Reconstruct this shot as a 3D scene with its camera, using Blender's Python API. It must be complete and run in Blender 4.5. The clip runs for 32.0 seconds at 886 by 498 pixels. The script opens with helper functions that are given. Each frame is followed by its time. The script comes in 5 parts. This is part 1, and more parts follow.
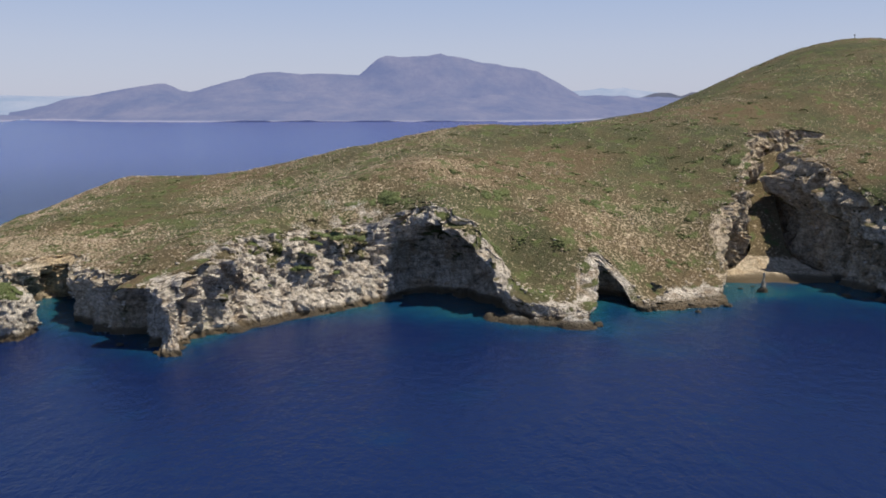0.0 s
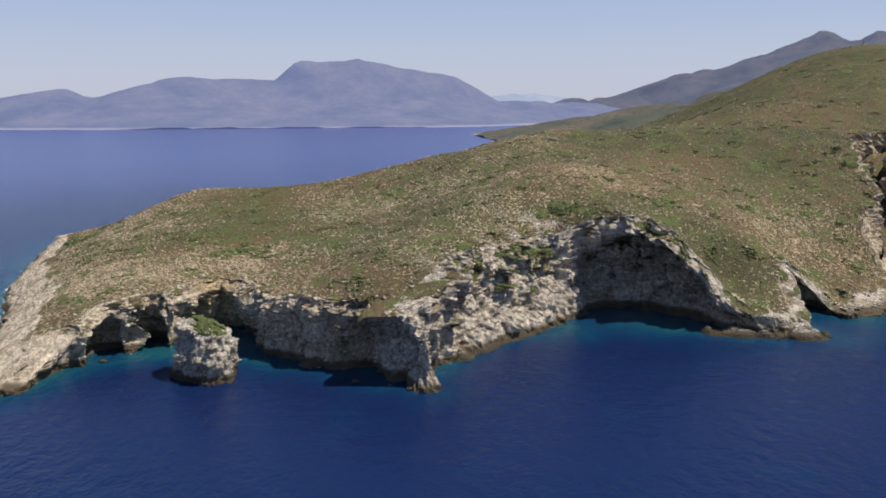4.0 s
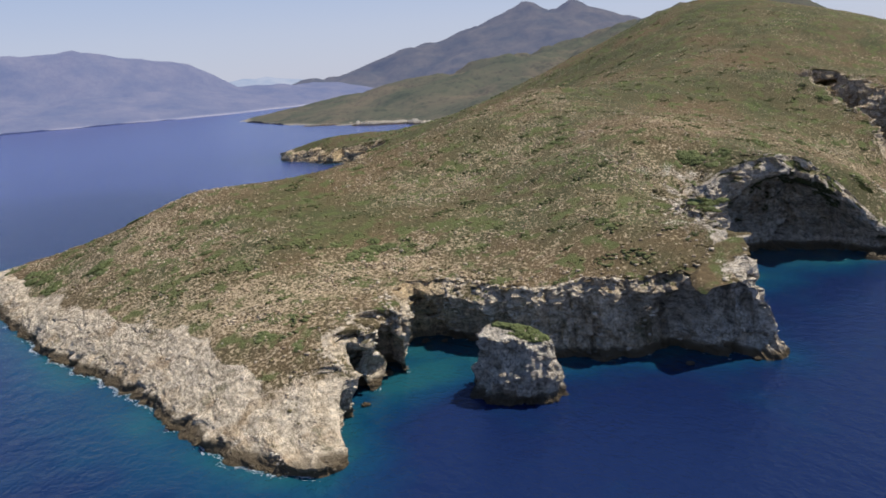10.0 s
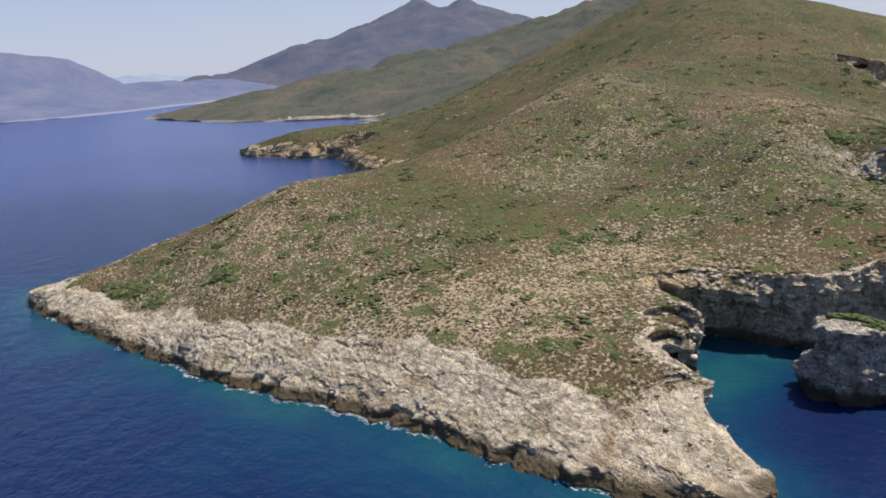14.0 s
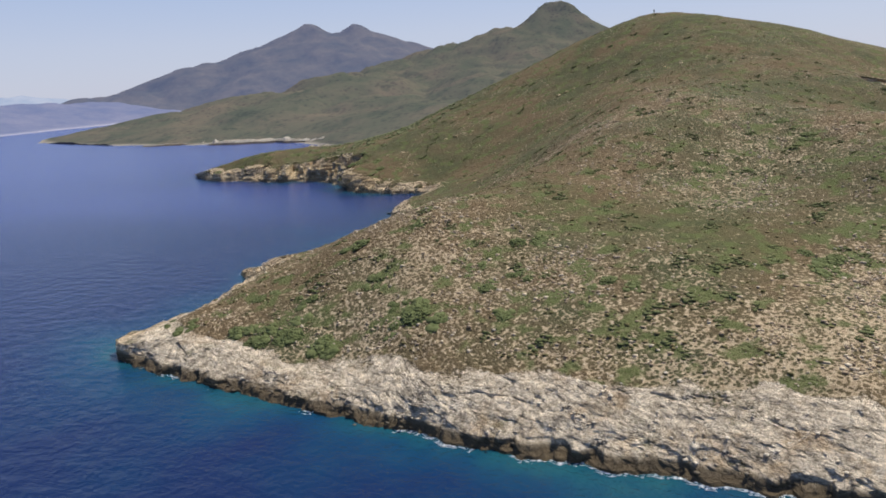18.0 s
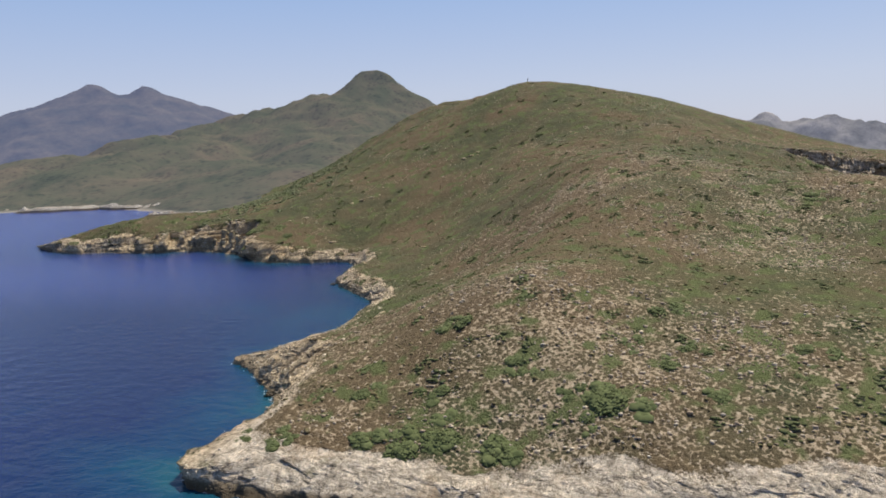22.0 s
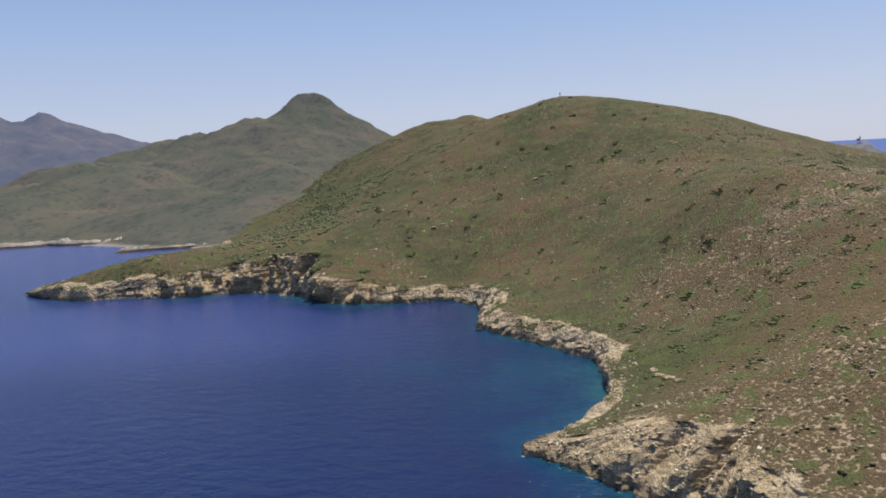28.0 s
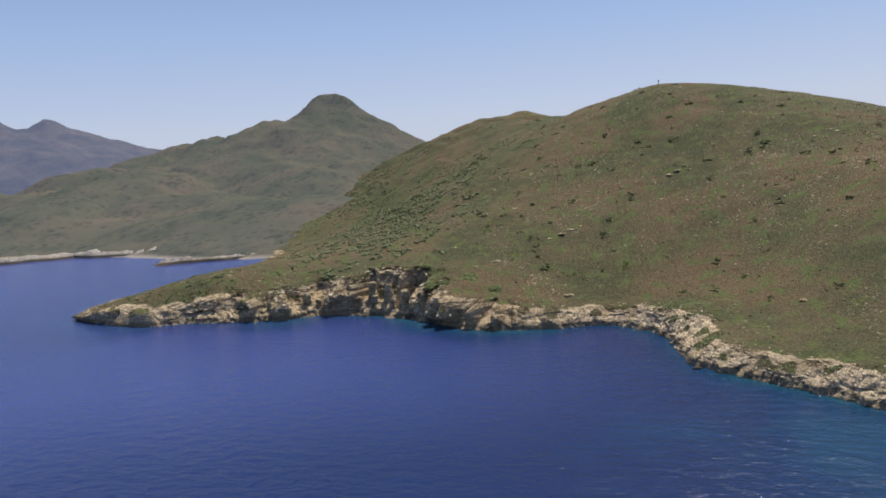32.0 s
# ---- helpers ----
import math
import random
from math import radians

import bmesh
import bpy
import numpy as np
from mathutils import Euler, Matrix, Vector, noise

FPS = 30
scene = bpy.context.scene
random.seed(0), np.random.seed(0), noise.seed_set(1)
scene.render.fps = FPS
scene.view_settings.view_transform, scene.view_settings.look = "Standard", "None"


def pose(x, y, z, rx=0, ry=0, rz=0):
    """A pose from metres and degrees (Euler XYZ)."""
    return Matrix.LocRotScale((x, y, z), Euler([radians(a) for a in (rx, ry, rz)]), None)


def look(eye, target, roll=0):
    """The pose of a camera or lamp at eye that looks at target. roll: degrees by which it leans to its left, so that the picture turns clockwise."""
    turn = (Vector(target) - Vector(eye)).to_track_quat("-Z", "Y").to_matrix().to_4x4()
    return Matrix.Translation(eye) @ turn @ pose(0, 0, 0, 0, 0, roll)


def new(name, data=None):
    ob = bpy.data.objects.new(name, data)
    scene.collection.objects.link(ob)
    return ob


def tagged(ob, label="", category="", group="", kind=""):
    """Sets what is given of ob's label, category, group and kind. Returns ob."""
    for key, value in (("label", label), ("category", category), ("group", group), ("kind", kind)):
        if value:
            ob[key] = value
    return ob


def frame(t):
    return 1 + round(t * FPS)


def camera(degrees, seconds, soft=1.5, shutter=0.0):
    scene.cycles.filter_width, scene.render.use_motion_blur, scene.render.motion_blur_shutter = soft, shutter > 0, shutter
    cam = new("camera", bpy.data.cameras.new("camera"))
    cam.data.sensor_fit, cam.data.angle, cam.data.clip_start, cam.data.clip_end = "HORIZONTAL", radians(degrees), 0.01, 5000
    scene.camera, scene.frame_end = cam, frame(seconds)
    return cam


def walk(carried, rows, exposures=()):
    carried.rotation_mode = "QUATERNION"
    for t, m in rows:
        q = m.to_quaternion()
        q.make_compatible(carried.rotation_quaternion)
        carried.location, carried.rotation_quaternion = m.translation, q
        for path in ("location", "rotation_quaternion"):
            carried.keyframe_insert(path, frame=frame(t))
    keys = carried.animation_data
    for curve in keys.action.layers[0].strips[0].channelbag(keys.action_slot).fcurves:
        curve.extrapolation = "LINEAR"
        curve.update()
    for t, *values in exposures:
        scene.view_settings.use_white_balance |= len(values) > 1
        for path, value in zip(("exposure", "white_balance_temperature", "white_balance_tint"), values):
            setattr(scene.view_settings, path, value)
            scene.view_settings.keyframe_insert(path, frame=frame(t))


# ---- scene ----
cam = camera(59.20, 32.0, soft=1.8)
PATH = [
    (0, pose(1.89, -3.86, 90.79, 78.812, 0.079, 0.037)),
    (0.5, pose(-14.24, -1.39, 90.55, 78.827, -0.061, -1.373)),
    (1, pose(-30.36, 1.30, 90.37, 78.867, -0.094, -2.693)),
    (1.5, pose(-46.31, 4.44, 90.33, 78.941, -0.171, -3.988)),
    (2, pose(-62.15, 8.26, 90.38, 78.992, -0.183, -4.851)),
    (2.5, pose(-77.76, 12.78, 90.39, 78.996, -0.257, -5.627)),
    (3, pose(-93.05, 17.81, 90.31, 79.094, -0.199, -6.333)),
    (3.5, pose(-107.95, 23.30, 90.16, 79.167, -0.245, -7.109)),
    (4, pose(-122.60, 29.25, 89.97, 79.207, 0.160, -7.893)),
    (4.5, pose(-136.95, 35.41, 89.73, 79.147, 0.708, -8.832)),
    (6.5, pose(-190.17, 63.18, 87.92, 78.793, 3.273, -14.759)),
    (7, pose(-203.82, 70.12, 87.87, 78.581, 3.484, -17.363)),
    (7.5, pose(-217.20, 77.23, 87.90, 78.329, 3.601, -19.911)),
    (8, pose(-230.18, 84.67, 87.77, 78.021, 3.728, -22.207)),
    (8.5, pose(-242.52, 92.64, 87.54, 77.758, 3.767, -24.065)),
    (9, pose(-254.46, 101.23, 87.30, 77.487, 3.941, -25.794)),
    (9.5, pose(-265.88, 110.40, 86.97, 77.313, 3.985, -27.529)),
    (10, pose(-277.13, 120.12, 86.56, 77.174, 4.130, -29.186)),
    (10.5, pose(-287.83, 129.98, 86.17, 77.049, 4.103, -30.774)),
    (11, pose(-298.13, 140.12, 85.88, 76.951, 4.120, -32.163)),
    (11.5, pose(-307.97, 150.35, 85.67, 76.850, 3.991, -33.521)),
    (12, pose(-317.51, 160.97, 85.54, 76.693, 4.063, -34.539)),
    (12.5, pose(-326.48, 171.81, 85.28, 76.573, 3.957, -35.553)),
    (13, pose(-335.22, 183.25, 84.99, 76.534, 4.048, -36.461)),
    (13.5, pose(-343.40, 194.90, 84.69, 76.491, 3.922, -37.365)),
    (14, pose(-351.31, 206.89, 84.49, 76.482, 3.929, -38.160)),
    (14.5, pose(-358.65, 218.73, 84.34, 76.484, 3.861, -39.040)),
    (16.5, pose(-384.79, 271.06, 82.52, 76.924, 3.312, -42.708)),
    (17, pose(-390.64, 284.02, 82.14, 77.169, 3.255, -43.617)),
    (17.5, pose(-396.21, 296.60, 81.87, 77.436, 3.095, -44.925)),
    (18, pose(-401.68, 309.04, 81.77, 77.919, 3.120, -47.028)),
    (18.5, pose(-406.88, 321.33, 81.70, 78.424, 2.988, -49.080)),
    (19, pose(-411.82, 334.04, 81.66, 78.944, 2.900, -51.113)),
    (19.5, pose(-416.21, 346.78, 81.58, 79.413, 2.715, -53.028)),
    (20, pose(-420.05, 359.83, 81.55, 79.962, 2.729, -54.971)),
    (20.5, pose(-423.41, 372.67, 81.40, 80.444, 2.603, -56.814)),
    (21, pose(-426.20, 385.77, 81.44, 80.968, 2.444, -58.696)),
    (21.5, pose(-428.65, 398.71, 81.47, 81.484, 2.290, -60.581)),
    (22, pose(-430.89, 411.54, 81.58, 82.052, 2.237, -62.526)),
    (22.5, pose(-432.94, 424.00, 81.79, 82.585, 2.110, -64.401)),
    (23, pose(-434.81, 436.54, 82.04, 83.125, 2.083, -66.285)),
    (23.5, pose(-436.24, 449.03, 82.38, 83.559, 1.986, -68.023)),
    (24, pose(-437.01, 461.57, 82.85, 83.712, 1.962, -69.010)),
    (24.5, pose(-437.15, 474.04, 83.39, 83.524, 1.989, -69.830)),
    (25, pose(-436.60, 486.80, 83.99, 83.406, 2.221, -69.988)),
    (25.5, pose(-435.50, 499.59, 84.34, 83.420, 2.226, -70.006)),
    (27.5, pose(-419.37, 552.76, 81.94, 83.624, 2.588, -70.004)),
    (28, pose(-413.67, 565.63, 81.75, 83.594, 2.995, -69.984)),
    (28.5, pose(-407.85, 578.46, 81.12, 83.698, 2.905, -69.991)),
    (29, pose(-401.68, 591.19, 80.69, 83.767, 3.060, -69.964)),
    (29.5, pose(-395.09, 603.83, 80.45, 83.802, 3.139, -70.007)),
    (30, pose(-388.04, 616.67, 80.40, 83.801, 3.366, -70.017)),
    (30.5, pose(-380.52, 629.51, 80.51, 83.798, 3.483, -70.050)),
    (31, pose(-372.73, 642.26, 80.56, 83.828, 3.547, -70.039)),
    (31.5, pose(-364.84, 654.87, 80.50, 83.859, 3.628, -70.057)),
    (32, pose(-356.89, 667.42, 80.40, 83.904, 3.656, -70.051)),
]
walk(cam, PATH, [(0, -0.06), (6, -0.03), (12, 0.0), (18, 0.04), (32, 0.03)])

# ---- light ----
SUN_FROM = Vector((0.95, -0.14, 1.80)).normalized()
elevation, turn = math.asin(SUN_FROM.z), math.atan2(SUN_FROM.x, SUN_FROM.y)
world = bpy.data.worlds.new("sky")
scene.world = world
world.use_nodes = True
wn, wl = world.node_tree.nodes, world.node_tree.links
sky = wn.new("ShaderNodeTexSky")
sky.sky_type, sky.sun_disc = "NISHITA", False
sky.sun_elevation, sky.sun_rotation = elevation, turn
sky.air_density, sky.dust_density, sky.ozone_density = 1.0, 0.3, 3.5
wn["Background"].inputs["Strength"].default_value = 0.100
# summer haze: pale lavender by the horizon, deep blue overhead
up = wn.new("ShaderNodeTexCoord")
split = wn.new("ShaderNodeSeparateXYZ")
wl.new(up.outputs["Generated"], split.inputs[0])
haze = wn.new("ShaderNodeValToRGB")
for e in range(3):
    haze.color_ramp.elements.new(0.5)
for e, (at, c) in zip(haze.color_ramp.elements, ((0.0, (5.4, 5.75, 7.3)), (0.06, (5.1, 5.6, 7.4)), (0.17, (3.55, 4.75, 7.4)), (0.36, (1.35, 2.3, 4.9)), (1.0, (0.4, 0.9, 2.5)))):
    e.position, e.color = at, (c[0] / 8, c[1] / 8, c[2] / 8, 1)
wl.new(split.outputs["Z"], haze.inputs["Fac"])
lift = wn.new("ShaderNodeVectorMath")
lift.operation = "SCALE"
lift.inputs["Scale"].default_value = 8.0
wl.new(haze.outputs["Color"], lift.inputs[0])
both = wn.new("ShaderNodeMix")
both.data_type = "RGBA"
both.inputs[0].default_value = 0.82
wl.new(sky.outputs["Color"], both.inputs[6])
wl.new(lift.outputs["Vector"], both.inputs[7])
wl.new(both.outputs[2], wn["Background"].inputs["Color"])
sun = new("sun", bpy.data.lights.new("sun", "SUN"))
sun.data.energy, sun.data.angle, sun.data.color = 5.4, radians(0.5), (1.0, 0.93, 0.82)
sun.matrix_world = look(SUN_FROM * 500, (0, 0, 0))


# ---- noise on arrays ----
def hashed(ix, iy, iz, seed):
    n = (ix * 374761393 + iy * 668265263 + iz * 2147483647 + seed * 1442695041) & 0xFFFFFFFF
    n = ((n ^ (n >> 13)) * 1274126177) & 0xFFFFFFFF
    n = ((n ^ (n >> 15)) * 2246822519) & 0xFFFFFFFF
    return ((n ^ (n >> 16)) & 0xFFFFFF) / 16777215.0


def lattice(x, y, z, seed=0):
    """Smooth value noise, 0 to 1."""
    x, y, z = (np.asarray(a, float) for a in (x, y, z))
    fx, fy, fz = np.floor(x), np.floor(y), np.floor(z)
    ix, iy, iz = fx.astype(np.int64), fy.astype(np.int64), fz.astype(np.int64)
    u, v, w = x - fx, y - fy, z - fz
    u, v, w = (a * a * (3 - 2 * a) for a in (u, v, w))
    total = 0
    for i in (0, 1):
        for j in (0, 1):
            for k in (0, 1):
                total = total + hashed(ix + i, iy + j, iz + k, seed) * (u if i else 1 - u) * (v if j else 1 - v) * (w if k else 1 - w)
    return total


def fbm(x, y, z=0.0, octaves=4, seed=0):
    """Fractal noise, about -1 to 1."""
    x, y = np.asarray(x, float), np.asarray(y, float)
    z = np.zeros_like(x) + z
    total, size, reach = 0, 1.0, 0.0
    for o in range(octaves):
        total = total + (lattice(x, y, z, seed + 17 * o) * 2 - 1) * size
        reach += size
        x, y, z, size = x * 2.03 + 5.1, y * 2.03 - 3.7, z * 2.03 + 1.9, size * 0.5
    return total / reach * 1.6


def crags(x, y, z, octaves=3, seed=0):
    """Ridged noise for rock: 0 in the clefts, 1 on the ribs."""
    total, size, reach = 0, 1.0, 0.0
    for o in range(octaves):
        total = total + np.abs(lattice(x, y, z, seed + 31 * o) * 2 - 1) * size
        reach += size
        x, y, z, size = x * 2.1 + 7.3, y * 2.1 + 1.1, z * 2.1 - 4.2, size * 0.5
    return total / reach


def smooth(a, b, v):
    t = np.clip((np.asarray(v, float) - a) / (b - a), 0, 1)
    return t * t * (3 - 2 * t)


# ---- materials ----
def material(name, rough=0.9, metal=0.0, spec=0.25):
    m = bpy.data.materials.new(name)
    m.use_nodes = True
    b = m.node_tree.nodes["Principled BSDF"]
    b.inputs["Roughness"].default_value, b.inputs["Metallic"].default_value = rough, metal
    b.inputs["Specular IOR Level"].default_value = spec
    return m, m.node_tree.nodes, m.node_tree.links, b


def node(nodes, kind, **values):
    n = nodes.new(kind)
    for key, value in values.items():
        n.inputs[key.replace("_", " ")].default_value = value
    return n


def ramp(nodes, links, source, stops):
    r = nodes.new("ShaderNodeValToRGB")
    while len(r.color_ramp.elements) < len(stops):
        r.color_ramp.elements.new(0.5)
    for e, (at, c) in zip(r.color_ramp.elements, stops):
        e.position, e.color = at, (*c, 1) if len(c) == 3 else (c[0], c[0], c[0], 1)
    links.new(source, r.inputs["Fac"])
    return r.outputs["Color"]


def blend(nodes, links, fac, a, b, mode="MIX"):
    x = nodes.new("ShaderNodeMix")
    x.data_type, x.blend_type = "RGBA", mode
    for socket, value in ((x.inputs[0], fac), (x.inputs[6], a), (x.inputs[7], b)):
        if isinstance(value, (int, float)):
            socket.default_value = value
        elif isinstance(value, tuple):
            socket.default_value = (*value, 1)
        else:
            links.new(value, socket)
    return x.outputs[2]


def spread(nodes, links, scale, detail=4.0, rough=0.55, stretch=None):
    """Noise in world metres."""
    g = nodes.new("ShaderNodeNewGeometry")
    source = g.outputs["Position"]
    if stretch:
        mp = nodes.new("ShaderNodeMapping")
        mp.inputs["Scale"].default_value = stretch
        links.new(source, mp.inputs["Vector"])
        source = mp.outputs["Vector"]
    n = node(nodes, "ShaderNodeTexNoise", Scale=scale, Detail=detail, Roughness=rough)
    links.new(source, n.inputs["Vector"])
    return n.outputs["Fac"]


def relief(nodes, links, b, height, strength, distance):
    bump = node(nodes, "ShaderNodeBump", Strength=strength, Distance=distance)
    links.new(height, bump.inputs["Height"])
    links.new(bump.outputs["Normal"], b.inputs["Normal"])


def height_of(nodes, links):
    g = nodes.new("ShaderNodeNewGeometry")
    s = nodes.new("ShaderNodeSeparateXYZ")
    links.new(g.outputs["Position"], s.inputs[0])
    return s.outputs["Z"]


def math_node(nodes, links, op, a, b=0.0, clamp=False):
    n = nodes.new("ShaderNodeMath")
    n.operation, n.use_clamp = op, clamp
    for socket, value in zip(n.inputs, (a, b)):
        if isinstance(value, (int, float)):
            socket.default_value = value
        else:
            links.new(value, socket)
    return n.outputs[0]


def rock_color(n, l, tone, tint=None):
    """Weathered limestone: pale crust, pits and cracks, grey and ochre stains, a dark wet band at the water."""
    big = spread(n, l, 0.05, 5)
    mid = spread(n, l, 0.38, 7, 0.7)
    fine = spread(n, l, 1.3, 8, 0.75)
    c = ramp(n, l, mid, [(0.32, (0.30, 0.265, 0.215)), (0.41, (0.52, 0.465, 0.385)), (0.49, tone), (0.62, (0.88, 0.81, 0.70))])
    ochre = ramp(n, l, spread(n, l, 0.09, 6, 0.68), [(0.52, (0.0,)), (0.66, (0.6,))])
    c = blend(n, l, ochre, c, (0.38, 0.25, 0.13))
    warm = n.new("ShaderNodeAttribute")
    warm.attribute_name = "warm"
    c = blend(n, l, math_node(n, l, "MULTIPLY", warm.outputs["Fac"], 0.75), c, (1.0, 0.85, 0.62), "MULTIPLY")
    c = blend(n, l, math_node(n, l, "MULTIPLY", warm.outputs["Fac"], 0.35), c, (0.54, 0.425, 0.27))
    if tint:
        c = blend(n, l, 1.0, c, tint, "MULTIPLY")
    grey = n.new("ShaderNodeAttribute")
    grey.attribute_name = "grey"
    c = blend(n, l, grey.outputs["Fac"], c, (0.86, 0.84, 0.82), "MULTIPLY")
    bedding = ramp(n, l, spread(n, l, 1.0, 5, 0.65, (0.07, 0.07, 1.1)), [(0.44, (0.35,)), (0.50, (1.0,))])
    c = blend(n, l, 0.28, c, bedding, "MULTIPLY")
    streak = ramp(n, l, spread(n, l, 0.5, 6, 0.68, (1, 1, 0.2)), [(0.55, (0.0,)), (0.68, (0.45,))])
    c = blend(n, l, streak, c, (0.20, 0.19, 0.18))
    crack = ramp(n, l, fine, [(0.36, (0.35,)), (0.42, (1.0,))])
    c = blend(n, l, 0.8, c, crack, "MULTIPLY")
    g = n.new("ShaderNodeNewGeometry")
    wobble = n.new("ShaderNodeVectorMath")
    wobble.operation = "MULTIPLY_ADD"
    wave = node(n, "ShaderNodeTexNoise", Scale=0.5, Detail=3.0)
    l.new(g.outputs["Position"], wave.inputs["Vector"])
    l.new(wave.outputs["Color"], wobble.inputs[0])
    wobble.inputs[1].default_value = (2.2, 2.2, 2.2)
    l.new(g.outputs["Position"], wobble.inputs[2])
    slabs = node(n, "ShaderNodeTexVoronoi", Scale=0.55)
    l.new(wobble.outputs[0], slabs.inputs["Vector"])
    shade = ramp(n, l, slabs.outputs["Color"], [(0.1, (0.72,)), (0.9, (1.12,))])
    c = blend(n, l, 0.6, c, shade, "MULTIPLY")
    seams = node(n, "ShaderNodeTexVoronoi", Scale=0.55)
    seams.feature = "DISTANCE_TO_EDGE"
    l.new(wobble.outputs[0], seams.inputs["Vector"])
    c = blend(n, l, 0.75, c, ramp(n, l, seams.outputs["Distance"], [(0.0, (0.42,)), (0.06, (1.0,))]), "MULTIPLY")
    for angle, size, deep in ((0.65, 0.22, 0.30), (-0.45, 0.30, 0.42)):
        turned = n.new("ShaderNodeMapping")
        turned.inputs["Rotation"].default_value = (0.0, 0.0, angle)
        turned.inputs["Scale"].default_value = (1.0, 0.16, 0.8)
        l.new(g.outputs["Position"], turned.inputs["Vector"])
        vein = node(n, "ShaderNodeTexNoise", Scale=size, Detail=5.0, Roughness=0.6)
        l.new(turned.outputs["Vector"], vein.inputs["Vector"])
        line = math_node(n, l, "ABSOLUTE", math_node(n, l, "SUBTRACT", vein.outputs["Fac"], 0.5))
        c = blend(n, l, 0.85, c, ramp(n, l, line, [(0.0, (deep,)), (0.016, (1.0,))]), "MULTIPLY")
    moss = ramp(n, l, spread(n, l, 0.11, 6, 0.7), [(0.59, (0.0,)), (0.68, (0.6,))])
    c = blend(n, l, moss, c, (0.085, 0.088, 0.034))
    z = math_node(n, l, "ADD", height_of(n, l), math_node(n, l, "MULTIPLY", math_node(n, l, "ADD", big, mid), -1.35))
    wet = ramp(n, l, math_node(n, l, "MULTIPLY", z, 0.25), [(0.0, (1.0,)), (0.24, (0.85,)), (0.42, (0.0,))])
    return c, wet, mid, fine


def rock_material(name, tone, wet_color=(0.110, 0.086, 0.056), tint=None):
    m, n, l, b = material(name, 0.92)
    c, wet, mid, fine = rock_color(n, l, tone, tint)
    l.new(blend(n, l, wet, c, wet_color), b.inputs["Base Color"])
    v = node(n, "ShaderNodeTexVoronoi", Scale=0.45)
    v.feature = "DISTANCE_TO_EDGE"
    joint = ramp(n, l, v.outputs["Distance"], [(0.0, (0.0,)), (0.09, (1.0,))])
    g = n.new("ShaderNodeNewGeometry")
    l.new(g.outputs["Position"], v.inputs["Vector"])
    h = math_node(n, l, "ADD", math_node(n, l, "ADD", mid, math_node(n, l, "MULTIPLY", fine, 0.5)), math_node(n, l, "MULTIPLY", joint, 0.22))
    relief(n, l, b, h, 1.0, 2.2)
    return m


STACK_STONE = rock_material("stack_limestone", (0.76, 0.70, 0.61), tint=(1.12, 1.09, 1.04))
LIMESTONE = rock_material("limestone", (0.56, 0.51, 0.44))
WARM_STONE = rock_material("warm_limestone", (0.64, 0.56, 0.43), tint=(1.0, 0.90, 0.70))


def block_material(name, dark, mid, pale):
    """Broken rock, each piece of its own tone, wet and dark by the water."""
    m, n, l, b = material(name, 0.93)
    pick = n.new("ShaderNodeNewGeometry")
    c = ramp(n, l, pick.outputs["Random Per Island"], [(0.0, dark), (0.4, mid), (1.0, pale)])
    fine = spread(n, l, 1.6, 6, 0.7)
    c = blend(n, l, 0.8, c, ramp(n, l, fine, [(0.34, (0.5,)), (0.52, (1.0,))]), "MULTIPLY")
    stain = ramp(n, l, spread(n, l, 0.12, 5, 0.65), [(0.52, (0.0,)), (0.66, (0.5,))])
    c = blend(n, l, stain, c, (0.36, 0.27, 0.17))
    z = math_node(n, l, "ADD", height_of(n, l), math_node(n, l, "MULTIPLY", spread(n, l, 0.3, 5, 0.65), -2.6))
    wet = ramp(n, l, math_node(n, l, "MULTIPLY", z, 0.25), [(0.0, (1.0,)), (0.28, (0.85,)), (0.48, (0.0,))])
    l.new(blend(n, l, wet, c, (0.125, 0.102, 0.072)), b.inputs["Base Color"])
    relief(n, l, b, fine, 0.5, 0.5)
    return m


PALE_BLOCK = block_material("pale_blocks", (0.40, 0.335, 0.255), (0.56, 0.485, 0.385), (0.70, 0.62, 0.51))
OCHRE_BLOCK = block_material("ochre_blocks", (0.56, 0.43, 0.27), (0.70, 0.575, 0.395), (0.80, 0.70, 0.52))


